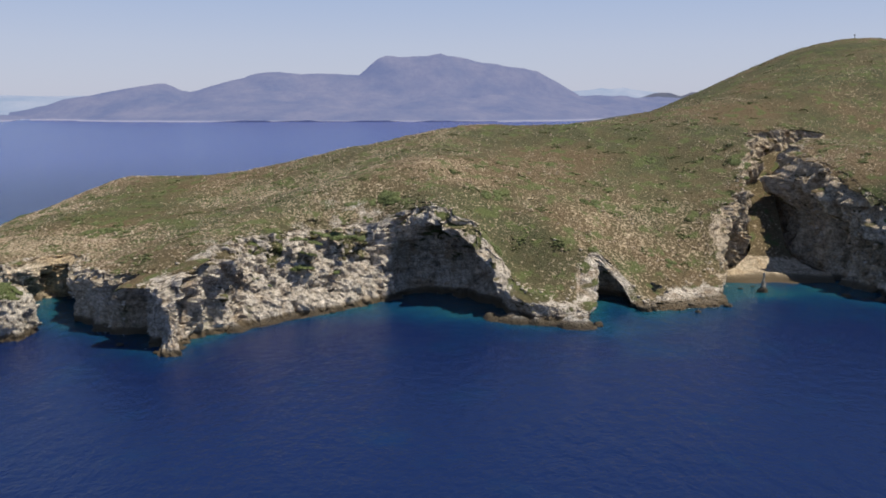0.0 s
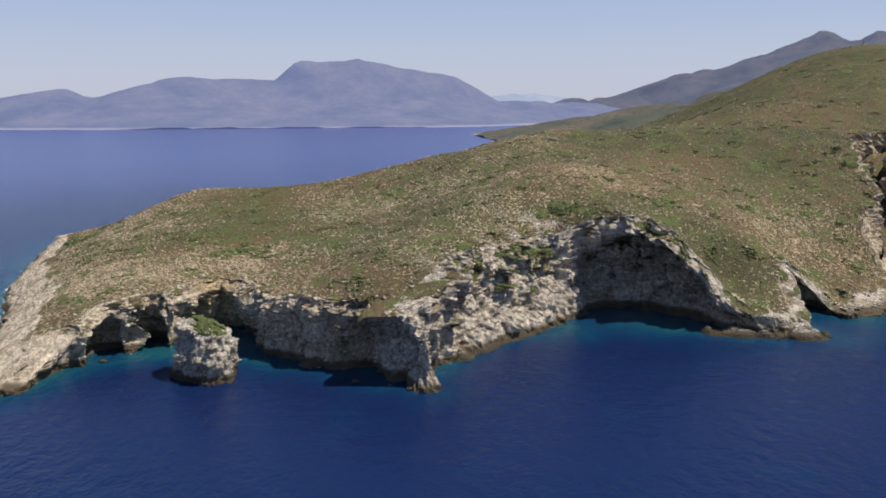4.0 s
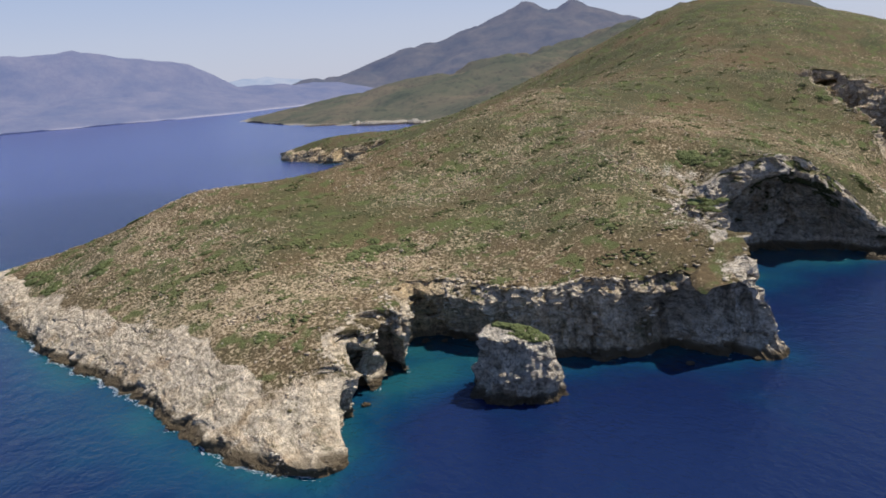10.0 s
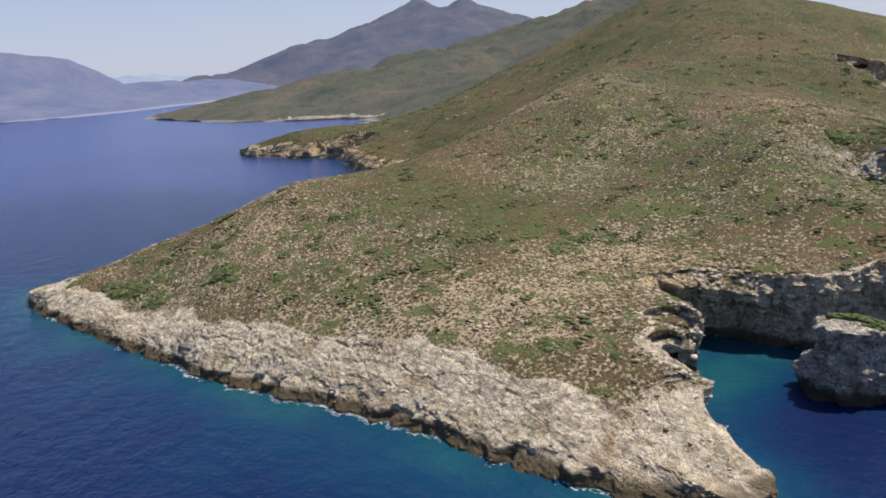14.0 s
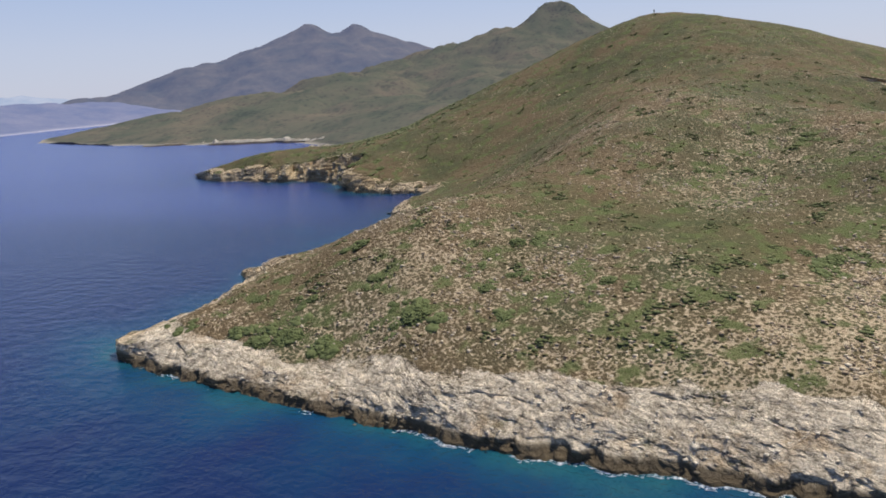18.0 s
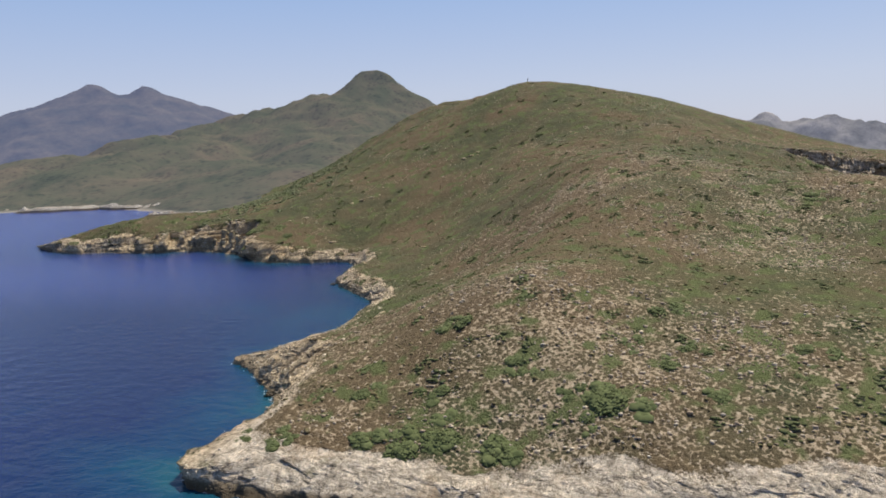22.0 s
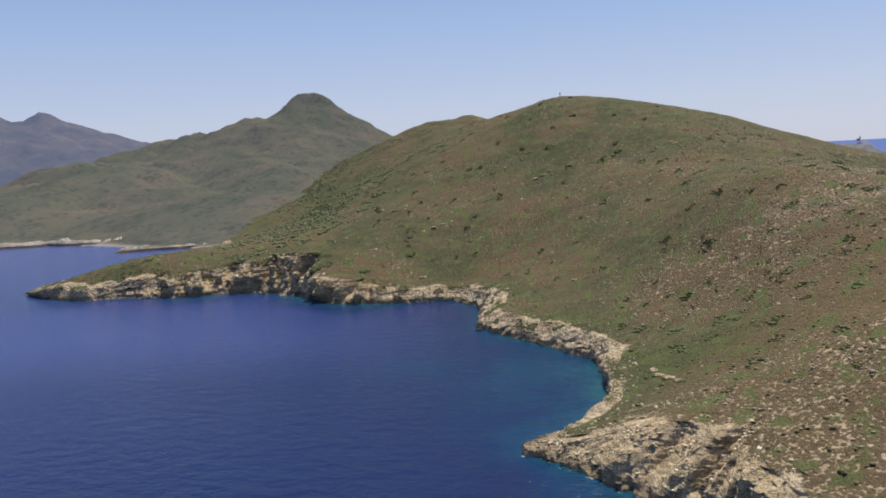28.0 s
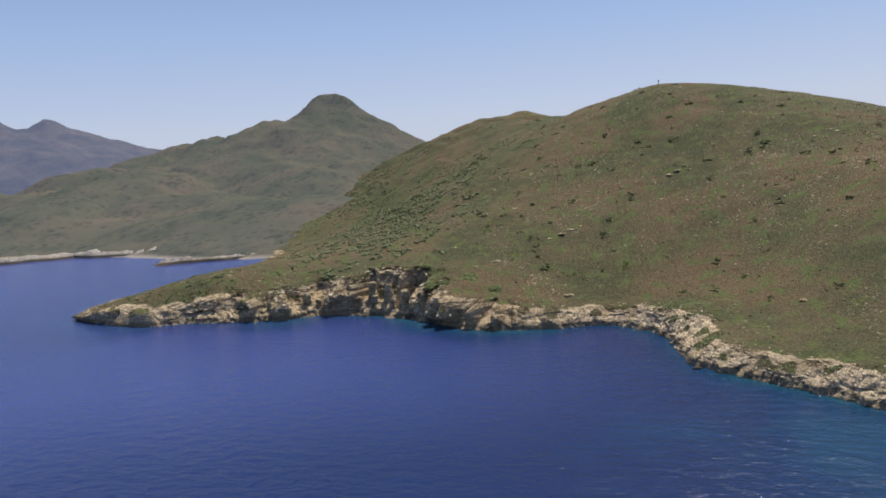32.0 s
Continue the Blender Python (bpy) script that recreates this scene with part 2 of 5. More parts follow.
def ground_material():
    """Dry Mediterranean hillside: olive scrub, straw grass, pale stones, bare rock where it is steep or by the shore."""
    m, n, l, b = material("hillside", 0.97, spec=0.1)
    big = spread(n, l, 0.012, 4)
    mid = spread(n, l, 0.06, 6, 0.6)
    fine = spread(n, l, 0.55, 6, 0.66)
    c = ramp(n, l, mid, [(0.3, (0.082, 0.077, 0.042)), (0.46, (0.108, 0.091, 0.050)), (0.6, (0.132, 0.103, 0.060)), (0.75, (0.155, 0.118, 0.070))])
    green = ramp(n, l, spread(n, l, 0.025, 6, 0.62), [(0.43, (0.0,)), (0.56, (0.8,))])
    c = blend(n, l, green, c, (0.074, 0.080, 0.040))
    lush = n.new("ShaderNodeAttribute")
    lush.attribute_name = "lush"
    c = blend(n, l, math_node(n, l, "MULTIPLY", lush.outputs["Fac"], math_node(n, l, "MULTIPLY", mid, 1.8), True), c, (0.078, 0.088, 0.037))
    brown = ramp(n, l, big, [(0.45, (0.0,)), (0.58, (0.75,))])
    c = blend(n, l, brown, c, (0.150, 0.104, 0.060))
    # pale stones and soil lie between low thorny cushions one to three metres wide
    place = n.new("ShaderNodeNewGeometry")
    sway = node(n, "ShaderNodeTexNoise", Scale=0.7, Detail=3.0)
    l.new(place.outputs["Position"], sway.inputs["Vector"])
    shifted = n.new("ShaderNodeVectorMath")
    shifted.operation = "MULTIPLY_ADD"
    shifted.inputs[1].default_value = (1.8, 1.8, 1.8)
    l.new(sway.outputs["Color"], shifted.inputs[0])
    l.new(place.outputs["Position"], shifted.inputs[2])
    tufts = node(n, "ShaderNodeTexVoronoi", Scale=0.95)
    l.new(shifted.outputs[0], tufts.inputs["Vector"])
    tone = ramp(n, l, tufts.outputs["Color"], [(0.1, (0.80,)), (0.9, (1.18,))])
    c = blend(n, l, 0.9, c, tone, "MULTIPLY")
    tuft = ramp(n, l, fine, [(0.36, (0.55,)), (0.55, (1.0,))])
    c = blend(n, l, 0.6, c, tuft, "MULTIPLY")
    stony = n.new("ShaderNodeAttribute")
    stony.attribute_name = "stony"
    speck = spread(n, l, 1.3, 5, 0.72)
    cluster = math_node(n, l, "MULTIPLY", math_node(n, l, "SUBTRACT", spread(n, l, 0.10, 4, 0.6), 0.5), 1.5)
    gap = math_node(n, l, "ADD", math_node(n, l, "MULTIPLY", tufts.outputs["Distance"], 0.85), math_node(n, l, "MULTIPLY", math_node(n, l, "SUBTRACT", speck, 0.5), 0.55))
    shift = math_node(n, l, "ADD", math_node(n, l, "ADD", gap, math_node(n, l, "MULTIPLY", cluster, 0.26)), math_node(n, l, "MULTIPLY", stony.outputs["Fac"], 0.44))
    pale = ramp(n, l, shift, [(0.810, (0.0,)), (0.885, (0.78,))])
    stone = ramp(n, l, fine, [(0.3, (0.30, 0.225, 0.14)), (0.5, (0.47, 0.37, 0.245)), (0.7, (0.62, 0.51, 0.36))])
    c = blend(n, l, pale, c, stone)
    # soft patches of greener plants
    patch = ramp(n, l, spread(n, l, 0.12, 4, 0.5), [(0.535, (0.0,)), (0.615, (0.9,))])
    c = blend(n, l, patch, c, blend(n, l, tuft, (0.060, 0.074, 0.027), (0.100, 0.118, 0.044)))
    rockc, wet, rmid, rfine = rock_color(n, l, (0.76, 0.68, 0.56))
    bare = n.new("ShaderNodeAttribute")
    bare.attribute_name = "bare"
    edge = math_node(n, l, "ADD", bare.outputs["Fac"], math_node(n, l, "MULTIPLY", math_node(n, l, "SUBTRACT", math_node(n, l, "ADD", math_node(n, l, "MULTIPLY", mid, 0.6), math_node(n, l, "MULTIPLY", speck, 0.4)), 0.5), 2.8))
    mask = ramp(n, l, edge, [(0.42, (0.0,)), (0.58, (1.0,))])
    c = blend(n, l, mask, c, rockc)
    # the sheltered bay rock carries a thinner dark band of growth
    sheltered = n.new("ShaderNodeAttribute")
    sheltered.attribute_name = "warm"
    band = math_node(n, l, "MULTIPLY", wet, ramp(n, l, sheltered.outputs["Fac"], [(0.75, (1.0,)), (1.0, (0.45,))]))
    c = blend(n, l, band, c, (0.120, 0.092, 0.058))
    l.new(c, b.inputs["Base Color"])
    h = math_node(n, l, "ADD", math_node(n, l, "ADD", fine, math_node(n, l, "MULTIPLY", speck, 0.8)), math_node(n, l, "MULTIPLY", tufts.outputs["Distance"], -0.5))
    h = math_node(n, l, "ADD", h, math_node(n, l, "MULTIPLY", mask, math_node(n, l, "ADD", math_node(n, l, "MULTIPLY", rmid, 1.1), math_node(n, l, "MULTIPLY", rfine, 1.6))))
    relief(n, l, b, h, 0.6, 1.0)
    return m


HILLSIDE = ground_material()


def shrub_material(name, dark, light):
    m, n, l, b = material(name, 0.9, spec=0.15)
    info = n.new("ShaderNodeNewGeometry")
    c = ramp(n, l, info.outputs["Random Per Island"], [(0.0, dark), (1.0, light)])
    f = ramp(n, l, spread(n, l, 0.8, 4, 0.6), [(0.3, (0.7,)), (0.6, (1.0,))])
    l.new(blend(n, l, 1.0, c, f, "MULTIPLY"), b.inputs["Base Color"])
    return m


MAQUIS = shrub_material("maquis_leaves", (0.088, 0.108, 0.041), (0.138, 0.158, 0.063))
THICKET = shrub_material("thicket_leaves", (0.135, 0.152, 0.070), (0.180, 0.192, 0.098))
SPINY = shrub_material("spiny_scrub", (0.130, 0.118, 0.050), (0.220, 0.175, 0.090))


def scrub_mountain_material():
    """A scrub-covered slope seen from afar: olive brush, brown soil, dark thickets, grey rock, and a bluish emission
    that imitates haze.
    """
    m, n, l, b = material("scrub_mountain", 1.0, spec=0.0)
    c = ramp(n, l, spread(n, l, 0.007, 7, 0.65), [(0.35, (0.064, 0.072, 0.038)), (0.5, (0.088, 0.084, 0.048)), (0.65, (0.116, 0.096, 0.058))])
    wood = ramp(n, l, spread(n, l, 0.011, 8, 0.72), [(0.52, (0.0,)), (0.62, (0.75,))])
    c = blend(n, l, wood, c, (0.044, 0.054, 0.027))
    place = n.new("ShaderNodeNewGeometry")
    dots = node(n, "ShaderNodeTexVoronoi", Scale=0.085)
    l.new(place.outputs["Position"], dots.inputs["Vector"])
    brush = math_node(n, l, "ADD", dots.outputs["Distance"], math_node(n, l, "MULTIPLY", math_node(n, l, "SUBTRACT", spread(n, l, 0.02, 5, 0.7), 0.5), 1.6))
    c = blend(n, l, 0.8, c, ramp(n, l, brush, [(0.16, (0.55,)), (0.36, (1.0,))]), "MULTIPLY")
    rock = ramp(n, l, spread(n, l, 0.05, 8, 0.8, (1, 1, 3)), [(0.64, (0.0,)), (0.72, (0.6,))])
    c = blend(n, l, rock, c, (0.26, 0.235, 0.20))
    strand = ramp(n, l, math_node(n, l, "MULTIPLY", height_of(n, l), 0.05), [(0.03, (0.5,)), (0.14, (0.0,))])
    l.new(blend(n, l, strand, c, (0.40, 0.355, 0.29)), b.inputs["Base Color"])
    relief(n, l, b, spread(n, l, 0.02, 8, 0.7), 0.4, 12.0)
    # weak blue emission, painted haze over the slope
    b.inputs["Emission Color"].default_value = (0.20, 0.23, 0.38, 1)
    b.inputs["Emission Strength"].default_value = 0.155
    return m


def mountain_material(name, low, high, haze_glow=None, strength=0.0):
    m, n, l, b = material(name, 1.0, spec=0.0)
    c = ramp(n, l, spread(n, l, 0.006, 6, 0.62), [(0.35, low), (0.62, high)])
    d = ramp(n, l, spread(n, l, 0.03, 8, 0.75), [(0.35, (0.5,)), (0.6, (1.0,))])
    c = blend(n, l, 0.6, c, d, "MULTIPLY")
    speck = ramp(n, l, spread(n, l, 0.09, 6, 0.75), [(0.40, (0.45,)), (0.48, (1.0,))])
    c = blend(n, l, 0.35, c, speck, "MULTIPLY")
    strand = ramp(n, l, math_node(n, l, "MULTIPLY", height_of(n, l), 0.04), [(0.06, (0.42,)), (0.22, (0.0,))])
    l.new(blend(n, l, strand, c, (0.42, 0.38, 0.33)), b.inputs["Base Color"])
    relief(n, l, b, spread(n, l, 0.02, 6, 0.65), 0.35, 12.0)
    # emission imitates aerial haze; the surface itself is no light source
    if haze_glow:
        b.inputs["Emission Color"].default_value = (*haze_glow, 1)
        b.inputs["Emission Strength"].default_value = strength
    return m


# ---- the plan of the land: coast (x, y, run of the rock from water to brow) and spot heights ----
SOUTH = [(700, 255, 12), (560, 262, 12), (420, 285, 10), (300, 300, 8), (240, 308, 6), (212, 322, 4), (197, 342, 4), (191, 366, 4), (188, 395, 4), (188, 425, 4), (203, 452, 4), (226, 472, 4), (218, 476, 4), (188, 462, 4), (174, 438, 4),
         (168, 412, 4), (163, 393, 4), (153, 386, 4), (146, 380, 4), (140, 371, 4), (134, 352, 8),
         (127, 327, 16), (103, 320, 18), (86, 312, 9), (80, 331, 4), (71, 336, 4), (66, 322, 5), (63, 297, 12), (50, 298, 13), (36, 301, 9), (22, 310, 6),
         (6, 326, 5), (-10, 336, 5), (-20, 340, 12), (-43, 319, 36), (-65, 305, 20), (-82, 288, 7), (-91, 272, 10), (-93, 257, 17)]
COVE = [(-116, 274, 4), (-125, 279, 4), (-143, 292, 4), (-152, 302, 3.5), (-160, 316, 3.5), (-161, 331, 3.5), (-169, 343, 4), (-175, 338, 3.5), (-180, 327, 3.5),
        (-183, 317, 3.5), (-188, 317, 3), (-194, 327, 3), (-194, 312, 3), (-199, 307, 3), (-205, 317, 3), (-206, 303, 4), (-210, 299, 5), (-214, 300, 7), (-217, 288, 10), (-222, 276, 12)]
WEST = [(-229, 272, 14), (-238, 280, 19), (-245, 298, 25), (-252, 322, 27), (-256, 347, 25), (-263, 374, 23), (-275, 405, 20), (-285, 447, 18), (-293, 485, 17),
        (-299, 530, 15), (-304, 553, 12)]
NORTH = [(-297, 561, 9), (-275, 556, 7), (-258, 557, 6), (-249, 563, 12), (-244, 572, 20), (-234, 583, 21), (-223, 598, 18), (-211, 619, 6), (-203, 618, 6), (-186, 609, 7),
         (-166, 605, 6), (-145, 606, 6), (-124, 612, 7), (-106, 619, 8), (-88, 640, 9), (-74, 660, 9), (-57, 681, 9), (-30, 688, 12),
         (-5, 696, 12), (14, 722, 12), (2, 748, 12), (-5, 780, 14), (8, 808, 11), (24, 832, 19), (31, 862, 21), (31, 889, 20), (14, 904, 18), (8, 930, 13),
         (5, 960, 13), (-8, 977, 14), (-6, 1005, 12), (3, 1036, 8), (14, 1054, 5)]
BACK = [(40, 1060, 7), (120, 1056, 8), (220, 1068, 8), (320, 1096, 8), (360, 1150, 8), (480, 1200, 10), (760, 1240, 10), (980, 1150, 10), (1050, 900, 10),
        (1000, 600, 12), (900, 380, 12), (800, 285, 12)]

CAPE_SPOTS = [(-99, 276, 27), (-101, 287, 29.5), (-78, 300, 35), (-69, 316, 32), (-50, 345, 31), (-38, 373, 47), (-30, 374, 49), (-28, 352, 34), (-13, 344, 40), (-6, 341, 43), (-8, 356, 45),
              (1.5, 364, 47.6), (7, 352, 43), (9, 331, 41), (17, 332, 34), (20, 322, 29), (28, 336, 26), (27, 316, 19), (33, 322, 14), (38, 313, 11), (45, 336, 27.5), (40, 320, 12), (53, 322, 14), (52, 310, 8), (61, 313, 7),
              (65, 338, 24), (76, 342, 19), (83, 347, 17), (88, 334, 8), (103, 340, 7), (122, 348, 7), (133, 358, 9), (125, 366, 19), (143, 386, 36), (134, 372, 24), (153, 388, 38), (160, 404, 45), (162, 424, 51), (196, 380, 52), (200, 425, 62), (232, 466, 66), (199, 402, 56), (203, 450, 66),
              (206, 365, 48), (225, 345, 48), (42, 362, 39), (3, 374, 49), (90, 421, 46), (127, 400, 39), (-60, 365, 43), (-115, 280, 25), (100, 365, 24)]
KNOLL_SPOTS = [(-165, 350, 20), (-157, 320, 20), (-140, 300, 22), (-122, 287, 23), (-114, 297, 29), (-180, 342, 20), (-197, 325, 18), (-209, 314, 16), (-215, 305, 13),
               (-223, 336, 15), (-217, 320, 15), (-254, 382, 11), (-240, 366, 14), (-176, 388, 26), (-252, 461, 19), (-229, 515, 28), (-139, 366, 26), (-137, 290, 24.6),
               (-268, 475, 10), (-226, 300, 8), (-221, 284, 4.5), (-226, 290, 6.5), (-283, 530, 9), (-288, 550, 7.5), (-296, 554, 5.2), (-232, 570, 13), (-218, 583, 13), (-207, 612, 3), (-222, 585, 13), (-234, 568, 13), (-162, 584, 9)]
SADDLE_SPOTS = [(-96, 348, 36), (-59, 391, 48), (-29, 393, 55), (-87, 440, 39), (-24, 429, 55), (-107, 363, 31), (-116, 447, 35), (-232, 454, 24), (-191, 407, 30),
                (-196, 456, 32), (-203, 505, 38), (-72, 435, 41), (-139, 361, 24), (-105, 515, 45), (-65, 500, 56), (-12, 505, 65), (22, 545, 70), (-92, 576, 18), (-35, 614, 21), (21, 604, 42), (43, 689, 19)]
HILL_SPOTS = [(120, 454, 55), (72, 515, 69), (170, 462, 67), (268, 483, 68), (171, 698, 68), (95, 760, 37), (373, 724, 139), (318, 735, 127), (250, 742, 98), (430, 680, 131), (470, 620, 111),
              (500, 540, 85), (480, 450, 68), (350, 560, 107), (420, 830, 118), (650, 650, 78), (700, 450, 35), (600, 380, 40), (255, 532, 88),
              (450, 340, 38), (330, 340, 45), (762, 961, 154), (850, 800, 80), (97, 488, 64), (190, 585, 86), (52, 482, 62), (178, 763, 64), (323, 836, 97), (280, 897, 66)]
SHORE_SPOTS = [(-140, 615, 7), (-100, 630, 7), (-60, 692, 6), (-5, 707, 7), (30, 725, 9), (18, 778, 13), (40, 848, 20.5), (46, 884, 18), (38, 896, 15), (14, 939, 11), (8, 972, 9),
               (3, 1013, 8), (24, 989, 16.5), (39, 959, 22), (78, 943, 25), (14, 1042, 4), (60, 1010, 14), (60, 1040, 8), (90, 930, 24), (120, 860, 36), (200, 1012, 12), (225, 1045, 6), (290, 1060, 8), (350, 1095, 9), (419, 1138, 22), (757, 1026, 143), (728, 1100, 112), (575, 1037, 94), (639, 1134, 64), (503, 1071, 58), (522, 1145, 30), (434, 1098, 28), (400, 990, 46), (150, 960, 21)]
SPOTS = np.array(CAPE_SPOTS + KNOLL_SPOTS + SADDLE_SPOTS + HILL_SPOTS + SHORE_SPOTS, float)


def spline_of(spots, stiff=1.0):
    """A thin plate through the spot heights."""
    p = spots[:, :2] / 100
    d2 = ((p[:, None] - p[None]) ** 2).sum(-1)
    k = 0.5 * d2 * np.log(d2 + 1e-9) + np.eye(len(p)) * 0.004 * stiff
    q = np.c_[np.ones(len(p)), p]
    a = np.block([[k, q], [q.T, np.zeros((3, 3))]])
    w = np.linalg.solve(a, np.r_[spots[:, 2], 0, 0, 0])

    def height(x, y):
        x, y = np.asarray(x, float) / 100, np.asarray(y, float) / 100
        total = w[-3] + w[-2] * x + w[-1] * y
        for i in range(len(p)):
            d = (x - p[i, 0]) ** 2 + (y - p[i, 1]) ** 2
            total = total + w[i] * 0.5 * d * np.log(d + 1e-9)
        return total
    return height


relief_of = spline_of(SPOTS)


def hill(x, y):
    """The land's height away from the rock edge."""
    h = np.maximum(relief_of(x, y), 2.5)
    x, y = np.asarray(x, float), np.asarray(y, float)
    back = smooth(430, 560, x) * smooth(720, 860, y)
    h = h + np.where(back > 0, np.minimum(crags(x / 130, y / 130, x * 0, 3, 55) - 0.42, 0.10) * 34 * back, 0) * np.clip(h / 60, 0, 1)
    return h + fbm(np.asarray(x) / 45, np.asarray(y) / 45, 0, 4, 3) * np.clip(h / 25, 0.3, 1.6) + fbm(np.asarray(x) / 7, np.asarray(y) / 7, 0, 3, 9) * 0.45


def resampled(points, step):
    """The closed coast, cut into even steps."""
    out = []
    for a, b in zip(points, np.roll(points, -1, 0)):
        n = max(1, int(np.linalg.norm((b - a)[:2]) / step))
        out += [a + (b - a) * t for t in np.arange(n) / n]
    return np.array(out)


def rounded(points, rounds=2):
    p = np.array(points, float)
    for _ in range(rounds):
        q = np.roll(p, -1, 0)
        p = np.stack([p * 0.84 + q * 0.16, p * 0.16 + q * 0.84], 1).reshape(-1, p.shape[1])
    return p


COAST = rounded(SOUTH + COVE + WEST + NORTH + BACK)
FINE = resampled(COAST, 1.1)
COARSE = resampled(COAST, 4.0)


def inside(x, y, ring):
    """Which points lie in the closed ring."""
    odd = np.zeros(np.shape(x), bool)
    for (ax, ay), (bx, by) in zip(ring[:, :2], np.roll(ring[:, :2], -1, 0)):
        if ay != by:
            odd ^= ((ay > y) != (by > y)) & (x < (bx - ax) * (y - ay) / (by - ay) + ax)
    return odd


def from_coast(x, y):
    """Metres inland from the coast (negative at sea) and the run of the rock there."""
    x, y = np.asarray(x, float).ravel(), np.asarray(y, float).ravel()
    best, run = np.full(x.shape, 1e9), np.zeros(x.shape)
    for px, py, pr in COARSE:
        d = (x - px) ** 2 + (y - py) ** 2
        near = d < best
        best[near], run[near] = d[near], pr
    return np.sqrt(best) * np.where(inside(x, y, COAST), 1, -1), run


def sheet(name, co, rows, cols, mat, attributes=None, wrap=False, keep=None):
    """A grid of points as one mesh."""
    index = np.arange(rows * cols).reshape(rows, cols)
    if wrap:
        index = np.c_[index, index[:, :1]]
    a, b, c, d = index[:-1, :-1], index[:-1, 1:], index[1:, 1:], index[1:, :-1]
    faces = np.stack([a, b, c, d], -1).reshape(-1, 4)
    if keep is not None:
        faces = faces[keep.ravel()[faces].all(1)]
        used = np.zeros(rows * cols, bool)
        used[faces.ravel()] = True
        renumber = np.cumsum(used) - 1
        faces, co = renumber[faces], co.reshape(-1, 3)[used]
        attributes = {k: v.ravel()[used] for k, v in (attributes or {}).items()}
    me = bpy.data.meshes.new(name)
    me.from_pydata(co.reshape(-1, 3).tolist(), [], faces.tolist())
    me.polygons.foreach_set("use_smooth", np.ones(len(faces), bool))
    for k, v in (attributes or {}).items():
        me.attributes.new(k, "FLOAT", "POINT").data.foreach_set("value", np.asarray(v, np.float32).ravel())
    me.materials.append(mat)
    me.update()
    return new(name, me)


# ---- hillside ----
STEP = 4.0
gx, gy = np.meshgrid(np.arange(-312, 1060, STEP), np.arange(250, 1250, STEP))
gd, grun = (a.reshape(gx.shape) for a in from_coast(gx, gy))
gz = hill(gx, gy) - np.where(gd < grun + 9, 0.7, 0.0)


def bare_zone(x, y):
    """Bare pale rock on the headlands."""
    head = np.exp(-(((x + 226) / 17) ** 2 + ((y - 292) / 20) ** 2))
    tip = np.exp(-(((x + 294) / 12) ** 2 + ((y - 548) / 13) ** 2))
    scree = np.exp(-(((x + 42) / 34) ** 2 + ((y - 350) / 24) ** 2)) * 0.5 + np.exp(-(((x + 92) / 14) ** 2 + ((y - 296) / 14) ** 2)) * 0.4
    low_tip = np.exp(-(((x + 222) / 26) ** 2 + ((y - 590) / 14) ** 2)) * 0.6
    return np.clip(head * 1.2 + tip + scree + low_tip * 1.3, 0, 1.1)


def stoniness(x, y):
    """How stony the hillside is, 0 to 1."""
    knoll = np.exp(-(((x + 215) / 85) ** 2 + ((y - 420) / 140) ** 2))
    south = np.exp(-(((x - 60) / 120) ** 2 + ((y - 385) / 48) ** 2))
    slope = (0.33 - 0.12 * smooth(-60, 120, x)) * (1 - smooth(500, 660, y - 0.25 * np.clip(x, 0, 400))) + 0.10
    return np.clip((slope + 0.44 * knoll + 0.42 * south + 0.3 * fbm(x / 40, y / 40, 0, 3, 21)) * (1 - 0.75 * lushness(x, y)), 0, 1)


def lushness(x, y):
    """Greener grass along the saddle and in the gullies."""
    line = np.minimum(np.abs(x + 160 - (y - 480) * 0.12) / 26, np.hypot(x + 160, y - 400) / 30)
    saddle = np.exp(-line ** 2) * smooth(370, 400, y) * (1 - smooth(585, 640, y))
    gully = np.exp(-((x - 260 + (y - 700) * -0.45) / 50) ** 2) * smooth(700, 800, y)
    chute = np.exp(-((x - 172 - (y - 392) * 0.2) / 5) ** 2) * smooth(386, 396, y) * (1 - smooth(455, 470, y))
    return np.clip(saddle + 1.5 * chute + gully * 0.8 + 0.14 * smooth(540, 660, y) * (1 - smooth(380, 560, x)) + 0.25 * smooth(0.1, 0.5, fbm(x / 60, y / 60, 0, 3, 77)), 0, 1)


hillside = sheet("ground", np.stack([gx, gy, gz], -1), *gx.shape, HILLSIDE,
                 {"stony": stoniness(gx, gy), "lush": lushness(gx, gy), "bare": np.maximum(0.25 - smooth(0, 14, gd - grun) * 0.25, bare_zone(gx, gy))}, keep=gd > grun * 1.08 + 1.0)
tagged(hillside, "dry olive-green hillside with pale stones and low scrub", "hillside", kind="structure")

# ---- rock coast: a strip that climbs from under the water to the brow and laps onto the hillside ----
nf = len(FINE)
tangent = np.roll(FINE[:, :2], -3, 0) - np.roll(FINE[:, :2], 3, 0)
tangent /= np.linalg.norm(tangent, axis=1)[:, None] + 1e-9
area = (FINE[:, 0] * np.roll(FINE[:, 1], -1) - np.roll(FINE[:, 0], -1) * FINE[:, 1]).sum()
inward = np.c_[-tangent[:, 1], tangent[:, 0]] * (1 if area > 0 else -1)
ROWS = 60
v = np.linspace(0, 1, ROWS)
brow = 0.68
climb = np.clip(v / brow, 0, 1)
beyond = np.clip((v - brow) / (1 - brow), 0, 1)


